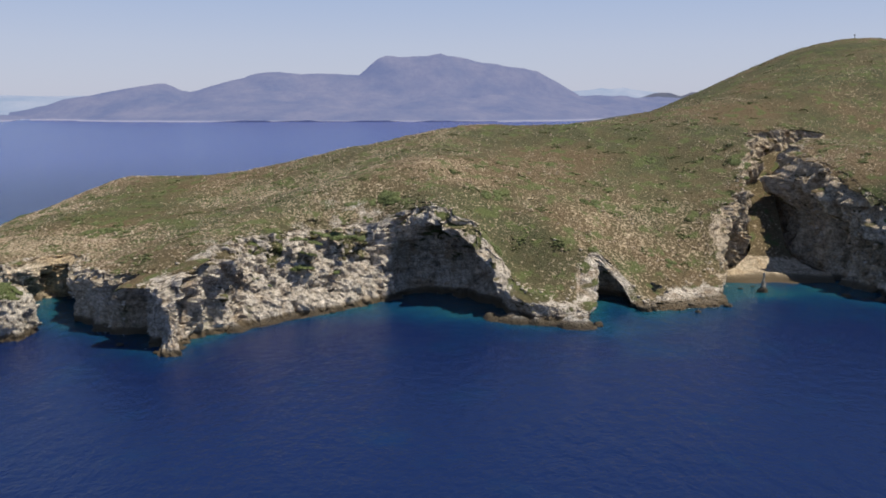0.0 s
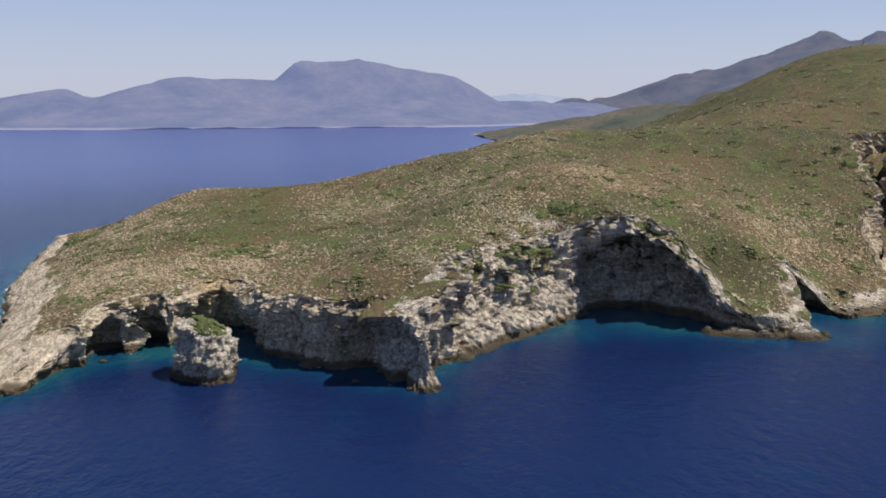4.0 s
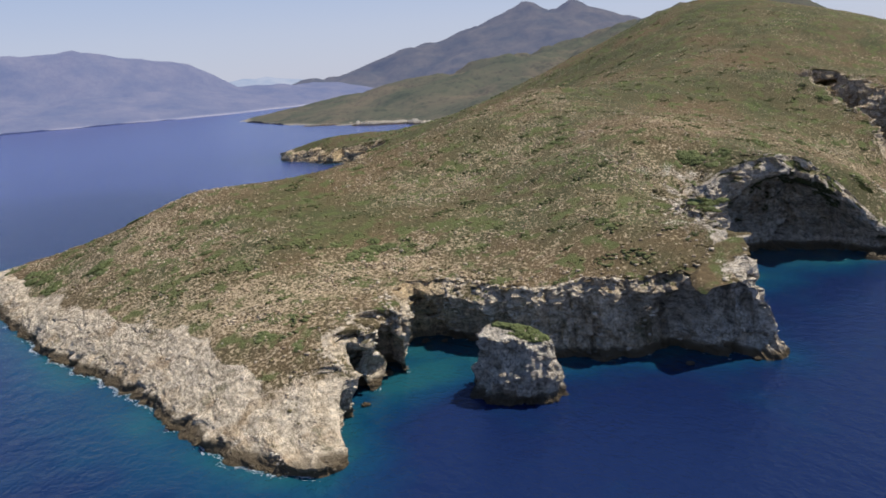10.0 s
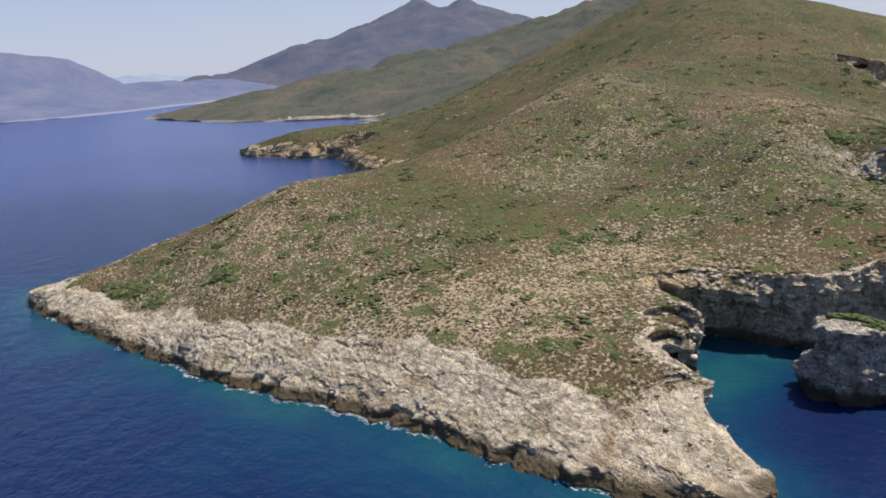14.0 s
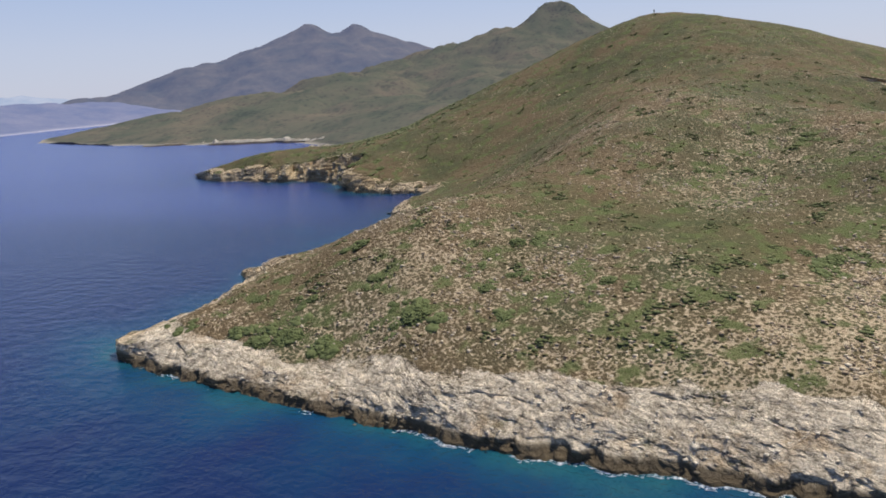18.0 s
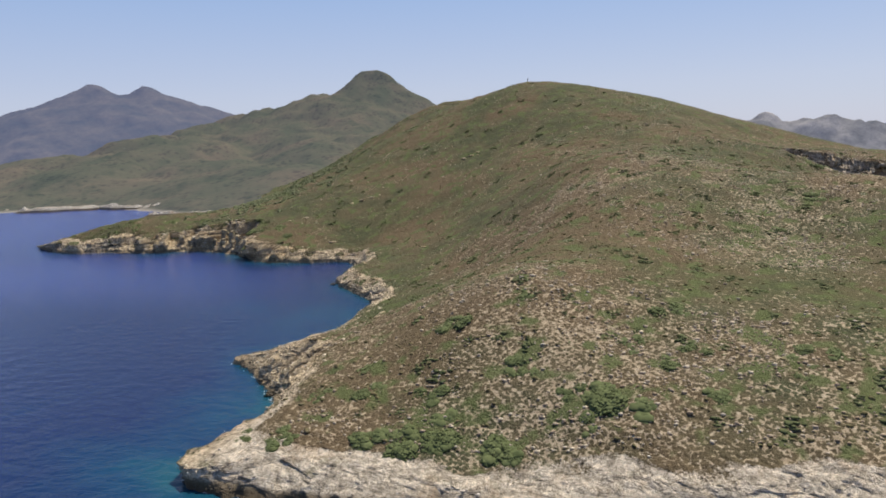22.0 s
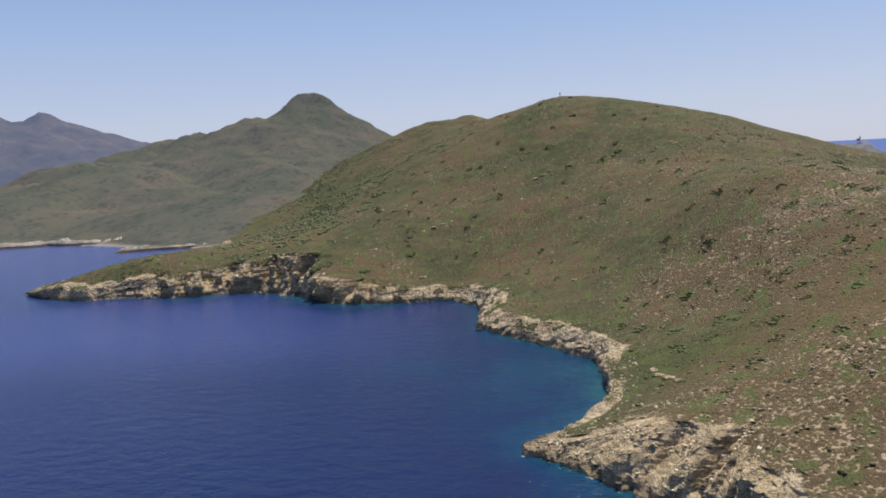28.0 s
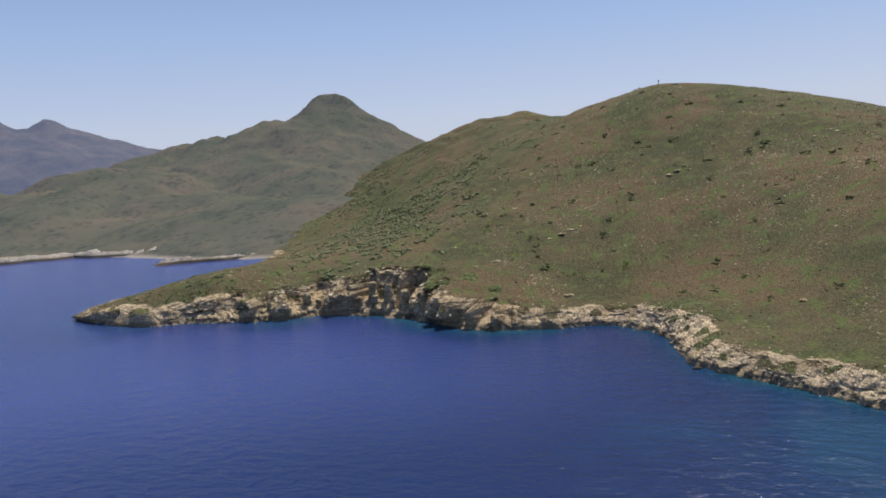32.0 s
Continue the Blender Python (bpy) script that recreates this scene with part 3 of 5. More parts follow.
def facets(x, y, z, size, seed):
    """Fractured rock: cells that each stand out and lean by their own amount, about -1 to 1, and the distance to the nearest crack."""
    x, y, z = x / size, y / size, z / size
    ix, iy, iz = (np.floor(a).astype(np.int64) for a in (x, y, z))
    best, second, value = np.full(x.shape, 9.0), np.full(x.shape, 9.0), np.zeros(x.shape)
    for i in (-1, 0, 1):
        for j in (-1, 0, 1):
            for k in (-1, 0, 1):
                cx, cy, cz = ix + i, iy + j, iz + k
                h1, h2, h3 = (hashed(cx, cy, cz, seed + q) for q in (0, 1, 2))
                dx, dy, dz = x - cx - h1, y - cy - h2, z - cz - h3
                d = dx * dx + dy * dy + dz * dz
                near = d < best
                second = np.where(near, best, np.minimum(second, d))
                lean = (h2 - 0.5) * dx + (h3 - 0.5) * dy + (h1 - 0.5) * dz
                value = np.where(near, (h1 + h3 - 1.0) + lean * 1.6, value)
                best = np.where(near, d, best)
    return value, np.sqrt(second) - np.sqrt(best)


def rock_strip():
    along = np.cumsum(np.linalg.norm(np.roll(FINE[:, :2], -1, 0) - FINE[:, :2], axis=1))
    run = FINE[:, 2] * (1.08 - 0.42 * lattice(along / 16, along * 0, along * 0, 12))
    # keep the strip from crossing narrow heads of land
    room = np.full(nf, 40.0)
    for reach in (32, 24, 18, 13, 9, 6, 3):
        d, _ = from_coast(FINE[:, 0] + inward[:, 0] * reach, FINE[:, 1] + inward[:, 1] * reach)
        room[d < 0.62 * reach] = reach
    room = np.array([room[np.arange(i - 4, i + 5) % nf].mean() for i in range(nf)])
    room = np.maximum(room, 28 * np.exp(-(((FINE[:, 0] + 96) / 13) ** 2 + ((FINE[:, 1] - 265) / 13) ** 2)))
    run = np.minimum(run, room * 0.55)
    lap = np.minimum(11.0 + FINE[:, 2] * 1.08 - run, room * 0.55)
    px = np.zeros((ROWS, nf)); py = np.zeros((ROWS, nf)); pz = np.zeros((ROWS, nf))
    tx, ty = FINE[:, 0] + inward[:, 0] * run, FINE[:, 1] + inward[:, 1] * run
    top = hill(tx, ty)
    steep = smooth(5, 15, run)          # 0: wall, 1: sloping rock
    north = smooth(598, 620, FINE[:, 1]) * (1 - smooth(900, 930, FINE[:, 1]))
    crag_shore = np.exp(-(((FINE[:, 1] - 852) / 88) ** 4)) * (FINE[:, 0] < 60)
    steep = np.maximum(steep, (0.92 - 0.30 * crag_shore) * north)
    plain = np.exp(-(((FINE[:, 0] + 140) / 30) ** 2 + ((FINE[:, 1] - 305) / 34) ** 2))
    spur = np.exp(-(((FINE[:, 0] + 97) / 13) ** 2 + ((FINE[:, 1] - 268) / 13) ** 2))
    caves = smooth(0.50, 0.66, lattice(along / 13.0, along * 0, along * 0, 4))
    spots = ((-3, 332, 16, 13), (14, 318, 9, 9), (75, 334, 9, 9), (-166, 340, 9, 4), (-190, 325, 5, 5), (-205, 308, 5, 5), (-118, 276, 5, 4), (152, 384, 10, 4), (188, 380, 16, 2), (30, 893, 7, 9), (33, 864, 5, 7), (22, 832, 5, 6), (9, 925, 7, 7), (-2, 968, 9, 4), (-116, 274, 5, 4))
    deep = sum(d * np.exp(-((FINE[:, 0] - x) ** 2 + (FINE[:, 1] - y) ** 2) / w ** 2) for x, y, w, d in spots) * (1 - steep)
    for r in range(ROWS):
        if v[r] <= brow:
            u = climb[r]
            hollow = (1.0 + 5.0 * caves * (1 - 0.8 * plain) * (1 - spur)) * np.clip(top / 25, 0.2, 1.3) * (1 - smooth(540, 600, FINE[:, 1]) * (1 - smooth(880, 920, FINE[:, 1]))) * np.sin(np.pi * np.clip((u - 0.06) / 0.62, 0, 1)) ** 0.8
            hollow = hollow + deep * smooth(0.0, 0.07, u) * (1 - smooth(0.66, 0.88, u))
            wall_out = 2.2 - 3.8 * u ** 0.8 + (run + 1.6) * smooth(0.84, 1.0, u) + hollow
            slope_out = -2.5 + (run + 2.5) * u
            off = wall_out * (1 - steep) + slope_out * steep
            step_up = 3 + np.clip(0.3 * top, 0.5, 3.2)
            bench = 3.7 * smooth(0, 0.07, u) + 1.5 * smooth(0.07, 0.17, u) + (top - 2.2) * np.clip((u - 0.14) / 0.86, 0, 1) ** 0.85
            shelf = step_up * smooth(0, 0.11, u) + (top + 3 - step_up) * np.clip((u - 0.08) / 0.92, 0, 1) ** 0.9
            shelf = np.where((FINE[:, 0] < -205) | (FINE[:, 1] > 590), bench, shelf)
            z = -3 + (top + 3) * u * (1 - steep) + shelf * steep
        else:
            off = run + lap * beyond[r]
            z = None
        px[r] = FINE[:, 0] + inward[:, 0] * off
        py[r] = FINE[:, 1] + inward[:, 1] * off
        pz[r] = hill(px[r], py[r]) if z is None else z
    amount = np.maximum(np.sin(np.pi * np.clip(v, 0, brow * 1.25) / (brow * 1.25)) ** 0.7, 0.55 * (v < 0.3))[:, None]
    scale = np.clip(top / 22, 0.35, 1.3)[None] * (1 - 0.35 * steep)[None]
    n1 = crags(px / 21, py / 21, pz / 70, 3, 5) - 0.42
    n2 = crags(px / 5 + pz / 30, py / 5, pz / 13, 3, 8) - 0.42
    n3 = fbm(px / 2.2, py / 2.2, pz / 2.0, 2, 11)
    ledge = lattice(pz / 2.3 + fbm(px / 20, py / 20, 0, 2, 6) * 1.5, px * 0, py * 0, 2) - 0.5
    slab_rock = steep * (1 - north) * (FINE[:, 0] < -205)
    slab_rock = slab_rock * (1 + 0.30 * np.exp(-((FINE[:, 1] - 318) / 55) ** 2))
    f3, _ = facets(px, py + 0.4 * pz, pz * 0.8, 1.5, 73)
    f1, e1 = facets(px + 0.3 * pz, py, pz * (0.5 + 0.6 * steep) - 0.15 * px, 7.0, 71)
    f2, e2 = facets(px + 0.3 * pz, py, pz * (0.6 + 0.4 * steep), 2.6, 72)
    crack = (1 - smooth(0.0, 0.16, e1)) * (1.1 - 0.3 * slab_rock) + (1 - smooth(0.0, 0.12, e2)) * (0.35 - 0.25 * slab_rock)
    push = (f1 * (3.4 + 1.2 * crag_shore - 2.6 * slab_rock - 1.6 * plain - 2.2 * north) + f2 * (0.85 - 0.55 * slab_rock) + f3 * (0.75 - 0.35 * slab_rock) - crack + n1 * (20 * (1 - 0.8 * steep + 0.5 * north) + 7 * crag_shore) + n2 * (2.0 - 1.5 * slab_rock + 1.2 * north + 1.5 * crag_shore) + n3 * 0.4 + ledge * 0.4) * amount * scale
    rib = np.abs(lattice(along / 9.0 + 0.6 * lattice(along / 21, along * 0, along * 0, 45), along * 0, along * 0, 46) * 2 - 1) + 0.5 * np.abs(lattice(along / 3.6, along * 0, along * 0, 47) * 2 - 1)
    cove_wall = np.exp(-(((FINE[:, 0] + 236) / 18) ** 2 + ((FINE[:, 1] - 580) / 20) ** 2))
    push = push + ((rib - 0.62) * (20.0 * crag_shore + 13.0 * cove_wall))[None] * amount * smooth(0.06, 0.3, v)[:, None]
    ragged = (crags(px / 6, py / 6, px * 0, 3, 27) - 0.42) * 5.0 + (crags(px / 2.3, py / 2.3, pz / 4, 2, 28) - 0.42) * 1.6
    push = push + ragged * (1 - smooth(0.10, 0.34, v))[:, None] * steep[None]
    px -= inward[None, :, 0] * push
    py -= inward[None, :, 1] * push
    strike = px * 0.82 + py * 0.57
    beds = np.abs(lattice(strike / 2.6 + fbm(px / 12, py / 12, 0, 2, 23), py / 9, pz * 0, 24) * 2 - 1)
    pz += (f1 * (0.9 - 0.3 * slab_rock) + f2 * (0.8 - 0.5 * slab_rock) - crack * 0.8 + (crags(px / 3.5, py / 3.5, pz / 3.5, 2, 19) - 0.4) * (1.0 - 0.2 * slab_rock) + slab_rock * ((beds - 0.45) * 0.6 + (crags(px / 11, py / 11, px * 0, 3, 29) - 0.42) * 1.7)) * amount * scale * (0.35 + 0.65 * steep)
    pz[-3:] -= np.array([0.2, 0.6, 1.2])[:, None]
    # rock where it is steep, soil and scrub on the ledges, a ragged fringe of bare rock past the brow
    pts = np.stack([px, py, pz], -1)
    up = np.cross(np.gradient(pts, axis=0), np.gradient(pts, axis=1))
    flat = np.abs(up[..., 2]) / (np.linalg.norm(up, axis=-1) + 1e-9)
    c2, s2 = climb[:, None], steep[None]
    wall = 1.2 - 0.75 * smooth(0.62, 0.86, flat) * smooth(0.35, 0.6, c2)
    slab = 1.2 - 0.45 * smooth(0.35, 0.95, c2) - 0.25 * north[None] * smooth(0.5, 0.95, c2) * smooth(0.4, 0.6, lattice(px / 7, py / 7, px * 0, 33))
    fringe = 1.0 + 12.0 * lattice(px / 8, py / 8, px * 0, 34) ** 2 * (1 - 0.25 * north[None])
    bare = np.where(beyond[:, None] > 0, 0.80 - beyond[:, None] * lap[None] / fringe, wall * (1 - s2) + slab * s2)
    green = smooth(0.56, 0.68, lattice(px / 7, py / 7, pz / 7, 35)) * smooth(0.40, 0.62, flat) * smooth(0.25, 0.4, c2) * (px > -84)
    bare = np.maximum(bare, bare_zone(px, py)) - 0.9 * green
    cove_head = np.exp(-(((px + 171) / 14) ** 2 + ((py - 345) / 10) ** 2))
    warm = np.clip(smooth(545, 566, py) + 1.1 * crag_shore[None] + 0.4 * np.exp(-(((px + 236) / 22) ** 2 + ((py - 580) / 24) ** 2)) + cove_head + 0.45 * (px < -112) * (px > -212) * (py < 352) + 0.45 * (px <= -212) + 0.6 * smooth(340, 352, py) * (px > 125) * (py < 500), 0, 1.7)
    return pts, {"stony": stoniness(px, py), "bare": bare, "lush": np.maximum(lushness(px, py), green), "warm": warm, "grey": smooth(-150, -120, px) * (1 - smooth(480, 540, py))}


co, attrs = rock_strip()
coast = sheet("rocky_coast", co, ROWS, nf, HILLSIDE, attrs, wrap=True)
coast.data.polygons.foreach_set("use_smooth", np.zeros(len(coast.data.polygons), bool))
tagged(coast, "weathered pale limestone sea cliffs and sloping shore rock", "cliff", kind="structure")

# ---- sea ----
CENTRE = (-200.0, 350.0)


def sea_material():
    m, n, l, b = material("sea_water", 0.20, spec=0.5)
    b.inputs["IOR"].default_value = 1.33
    shallow = n.new("ShaderNodeAttribute")
    shallow.attribute_name = "shallow"
    patch = spread(n, l, 0.035, 4, 0.6)
    s = math_node(n, l, "ADD", shallow.outputs["Fac"], math_node(n, l, "MULTIPLY", math_node(n, l, "SUBTRACT", patch, 0.5), 1.1))
    # distant and bay water gets a paler blue base colour that imitates haze
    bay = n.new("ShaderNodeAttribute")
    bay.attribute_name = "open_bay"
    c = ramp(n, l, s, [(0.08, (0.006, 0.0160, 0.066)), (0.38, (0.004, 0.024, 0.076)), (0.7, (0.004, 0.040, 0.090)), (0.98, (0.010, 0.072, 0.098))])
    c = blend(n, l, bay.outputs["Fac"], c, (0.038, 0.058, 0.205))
    l.new(c, b.inputs["Base Color"])
    w1 = spread(n, l, 0.17, 4, 0.55, (1.25, 0.8, 1))
    w2 = spread(n, l, 0.6, 4, 0.6, (1.3, 1.0, 1))
    relief(n, l, b, math_node(n, l, "ADD", w1, math_node(n, l, "MULTIPLY", w2, 0.30)), 0.62, 1.3)
    return m


SEA = sea_material()


def build_sea():
    # fine near the coast, wide rings beyond
    xs = np.r_[-4700, -3000, -1800, -1100, np.arange(-700, 500, 8), 600, 900, 1500, 2500, 4400] 
    ys = np.r_[-4300, -2500, -1200, -500, -200, np.arange(0, 1300, 8), 1400, 1700, 2200, 3000, 4000, 4950]
    x, y = np.meshgrid(xs, ys)
    d, _ = from_coast(x, y)
    d = d.reshape(x.shape)
    wide = 7 + 13 * smooth(0.35, 0.7, lattice(x / 45, y / 45, x * 0, 61)) + 9 * (y < 400) * (x > -30) + 5 * np.exp(-(((x + 280) / 60) ** 2 + ((y - 400) / 120) ** 2))
    s = np.where(d < 0, np.exp(d / wide), 1.0)
    s = np.where(np.hypot(x, y) > 2500, 0, s)
    west = np.exp(-(((x + 290) / 60) ** 2 + ((y - 430) / 130) ** 2)) * 0.18
    bay = np.exp(-(((x + 130) / 45) ** 2 + ((y - 660) / 45) ** 2)) * 0.4 + np.exp(-(((x + 262) / 34) ** 2 + ((y - 588) / 26) ** 2)) * 0.45 + np.exp(-(((x - 12) / 26) ** 2 + ((y - 860) / 70) ** 2)) * 0.35
    west = west + np.exp(-(((x + 178) / 16) ** 2 + ((y - 322) / 22) ** 2)) * 0.5 + np.exp(-(((x - 155) / 32) ** 2 + ((y - 352) / 17) ** 2)) * 0.8 + np.exp(-((x / 45) ** 2 + ((y - 316) / 14) ** 2)) * 0.35
    # the painted haze tint grows with distance from the cape and up the bay
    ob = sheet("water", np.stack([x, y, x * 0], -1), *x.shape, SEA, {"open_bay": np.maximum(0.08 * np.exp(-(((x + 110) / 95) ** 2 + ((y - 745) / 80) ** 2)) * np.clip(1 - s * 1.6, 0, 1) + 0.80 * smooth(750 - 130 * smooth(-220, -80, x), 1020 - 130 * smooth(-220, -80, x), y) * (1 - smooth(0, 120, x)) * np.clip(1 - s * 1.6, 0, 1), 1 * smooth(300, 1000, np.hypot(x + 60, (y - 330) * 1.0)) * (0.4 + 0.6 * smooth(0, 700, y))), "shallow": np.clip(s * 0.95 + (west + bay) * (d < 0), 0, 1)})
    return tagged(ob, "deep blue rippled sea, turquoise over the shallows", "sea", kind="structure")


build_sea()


# ---- far land ----
def ridge_land(name, crests, step, box, mat, rough, seed, carve=0.22, label="", category="mountain", floor=-6.0):
    """Land that falls from crest lines (slope, then x, y, z)."""
    x, y = np.meshgrid(np.arange(box[0], box[1], step), np.arange(box[2], box[3], step))
    h = np.full(x.shape, -1e3)
    for slope, *crest in crests:
        c = np.array(crest, float)
        for a, b in zip(c[:-1], c[1:]):
            n = max(2, int(np.linalg.norm(b - a) / (step * 1.2)))
            for t in np.arange(n + 1) / n:
                px, py, pz = a + (b - a) * t
                d = np.hypot(x - px, y - py)
                h = np.maximum(h, pz - slope * (d + 16 * (np.exp(-d / 16) - 1)))
    gully = crags(x / rough, y / rough, x * 0, 4, seed) - 0.45
    near = np.clip(h / 60, 0, 1.2)
    z = h + np.minimum(gully, 0.1) * rough * carve * near + fbm(x / (rough * 0.3), y / (rough * 0.3), 0, 4, seed + 5) * rough * 0.018
    z = np.where(z > 0, z, np.maximum(z * 0.5, floor))
    ob = sheet(name, np.stack([x, y, z], -1), *x.shape, mat, keep=z > floor + 0.5)
    return tagged(ob, label, category, kind="structure")


# distant land: the bluish emission in each material stands in for haze
FAR_HAZE = mountain_material("far_mountain", (0.05, 0.055, 0.05), (0.11, 0.10, 0.08), (0.19, 0.24, 0.50), 0.68)
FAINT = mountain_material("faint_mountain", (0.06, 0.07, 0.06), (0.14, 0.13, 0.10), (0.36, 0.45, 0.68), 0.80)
MID_HAZE = mountain_material("hazy_mountain", (0.045, 0.05, 0.04), (0.10, 0.09, 0.065), (0.14, 0.175, 0.36), 0.46)
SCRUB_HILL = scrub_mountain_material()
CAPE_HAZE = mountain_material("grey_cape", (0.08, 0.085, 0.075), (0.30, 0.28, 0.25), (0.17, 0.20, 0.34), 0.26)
# emission in place of haze and sky sheen on the farthest water
SEA_HAZE = mountain_material("far_sea_glow", (0.02, 0.03, 0.10), (0.02, 0.03, 0.10), (0.18, 0.25, 0.52), 0.85)

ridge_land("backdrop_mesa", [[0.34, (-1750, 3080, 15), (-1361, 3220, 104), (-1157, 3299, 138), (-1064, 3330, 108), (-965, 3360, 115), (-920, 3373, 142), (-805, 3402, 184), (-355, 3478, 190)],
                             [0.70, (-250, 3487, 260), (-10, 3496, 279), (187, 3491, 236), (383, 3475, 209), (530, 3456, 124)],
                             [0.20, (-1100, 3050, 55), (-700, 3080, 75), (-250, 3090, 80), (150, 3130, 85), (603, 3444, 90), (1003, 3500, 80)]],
           30, (-2200, 1500, 2700, 4000), FAR_HAZE, 240, 41, 0.13, label="flat-topped hazy blue mountain across the bay")
ridge_land("backdrop_isthmus", [[0.06, (-3300, 2250, 12), (-2700, 2600, 16), (-2200, 2850, 18), (-1700, 3060, 18)]], 40, (-3500, -1500, 2000, 3300), FAR_HAZE, 200, 42, 0.02,
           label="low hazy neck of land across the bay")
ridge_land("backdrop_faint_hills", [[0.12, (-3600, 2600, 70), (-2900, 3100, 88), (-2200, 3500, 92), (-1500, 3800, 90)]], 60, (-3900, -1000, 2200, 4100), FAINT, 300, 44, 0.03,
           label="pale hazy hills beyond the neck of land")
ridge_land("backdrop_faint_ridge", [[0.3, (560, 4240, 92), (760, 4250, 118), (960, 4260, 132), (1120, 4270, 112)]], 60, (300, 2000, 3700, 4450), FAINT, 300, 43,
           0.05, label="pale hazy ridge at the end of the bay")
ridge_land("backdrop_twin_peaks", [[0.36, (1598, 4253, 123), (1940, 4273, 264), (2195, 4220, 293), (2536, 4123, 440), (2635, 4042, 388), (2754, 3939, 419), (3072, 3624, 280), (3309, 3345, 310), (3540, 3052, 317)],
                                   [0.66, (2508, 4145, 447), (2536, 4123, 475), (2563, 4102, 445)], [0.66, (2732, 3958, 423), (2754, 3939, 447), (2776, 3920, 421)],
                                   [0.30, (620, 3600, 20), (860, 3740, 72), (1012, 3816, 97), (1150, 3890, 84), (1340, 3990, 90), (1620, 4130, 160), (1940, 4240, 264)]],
           36, (400, 4100, 2500, 4700), MID_HAZE, 340, 47, 0.2, label="hazy blue twin-peaked mountain")
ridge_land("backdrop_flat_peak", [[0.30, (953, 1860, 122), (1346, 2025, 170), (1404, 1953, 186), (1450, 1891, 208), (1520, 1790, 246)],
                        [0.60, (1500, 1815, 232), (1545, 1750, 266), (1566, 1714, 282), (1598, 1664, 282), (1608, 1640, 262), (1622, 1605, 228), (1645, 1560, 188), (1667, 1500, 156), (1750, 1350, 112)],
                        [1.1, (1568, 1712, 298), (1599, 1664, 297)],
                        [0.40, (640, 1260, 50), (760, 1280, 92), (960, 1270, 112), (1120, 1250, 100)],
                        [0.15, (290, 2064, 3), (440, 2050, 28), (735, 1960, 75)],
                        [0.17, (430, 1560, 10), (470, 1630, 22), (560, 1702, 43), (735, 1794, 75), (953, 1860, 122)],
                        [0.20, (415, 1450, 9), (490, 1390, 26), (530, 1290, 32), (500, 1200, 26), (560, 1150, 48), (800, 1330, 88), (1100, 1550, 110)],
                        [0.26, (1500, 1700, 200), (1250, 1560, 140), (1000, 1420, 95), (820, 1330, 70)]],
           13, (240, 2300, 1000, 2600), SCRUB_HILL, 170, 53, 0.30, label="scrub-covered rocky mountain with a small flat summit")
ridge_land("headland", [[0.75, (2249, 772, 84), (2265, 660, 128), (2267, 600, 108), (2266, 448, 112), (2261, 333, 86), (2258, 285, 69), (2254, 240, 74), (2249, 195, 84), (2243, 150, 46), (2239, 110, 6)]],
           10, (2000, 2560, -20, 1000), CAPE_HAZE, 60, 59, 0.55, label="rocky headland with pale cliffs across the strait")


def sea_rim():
    """A ring added for the sea's far edge, raised to eye level, where the picture's distance ends; its glow imitates
    hazy water.
    """
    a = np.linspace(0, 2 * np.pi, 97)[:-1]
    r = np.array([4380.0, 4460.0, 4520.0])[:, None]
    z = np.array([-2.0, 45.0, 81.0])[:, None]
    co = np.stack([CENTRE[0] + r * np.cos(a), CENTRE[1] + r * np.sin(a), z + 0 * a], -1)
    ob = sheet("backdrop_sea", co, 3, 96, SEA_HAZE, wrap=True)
    tagged(ob, "raised glowing ring standing in for hazy blue sea at the horizon", "sea", kind="structure")


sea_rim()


# ---- helpers for things ----
def raw_mesh(name, co, tris, mat, smoothed=False):
    """A mesh from arrays of points and triangles."""
    me = bpy.data.meshes.new(name)
    co, tris = np.asarray(co, np.float32).reshape(-1, 3), np.asarray(tris, np.int32).reshape(-1, 3)
    me.vertices.add(len(co))
    me.vertices.foreach_set("co", co.ravel())
    me.loops.add(len(tris) * 3)
    me.loops.foreach_set("vertex_index", tris.ravel())
    me.polygons.add(len(tris))
    me.polygons.foreach_set("loop_start", np.arange(len(tris), dtype=np.int32) * 3)
    if smoothed:
        me.polygons.foreach_set("use_smooth", np.ones(len(tris), bool))
    me.materials.append(mat)
    me.update(calc_edges=True)
    return me


def ball(levels=0):
    bm = bmesh.new()
    bmesh.ops.create_icosphere(bm, subdivisions=levels + 1, radius=1.0)
    co = np.array([w.co[:] for w in bm.verts])
    tris = np.array([[w.index for w in f.verts] for f in bm.faces])
    bm.free()
    return co, tris


def scattered(shape, place, size, spin, rng, squash=(0.5, 1.0), jitter=0.25):
    """Many copies of one small shape, each turned, squashed and dented, as one cloud of triangles."""
    co, tris = shape
    n, k = len(place), len(co)
    c, s = np.cos(spin)[:, None], np.sin(spin)[:, None]
    q = co[None] * (1 + (rng.random((n, k, 1)) - 0.5) * 2 * jitter)
    wide = size[:, None] * (0.75 + 0.5 * rng.random((n, 1)))
    x, y, z = q[..., 0] * wide, q[..., 1] * size[:, None], q[..., 2] * size[:, None] * (squash[0] + (squash[1] - squash[0]) * rng.random((n, 1)))
    out = np.stack([x * c - y * s, x * s + y * c, z], -1) + place[:, None]
    return out.reshape(-1, 3), (tris[None] + (np.arange(n) * k)[:, None, None]).reshape(-1, 3)


def part(name, me, parent, label=""):
    ob = new(name, me)
    ob.parent = parent
    return tagged(ob, label)


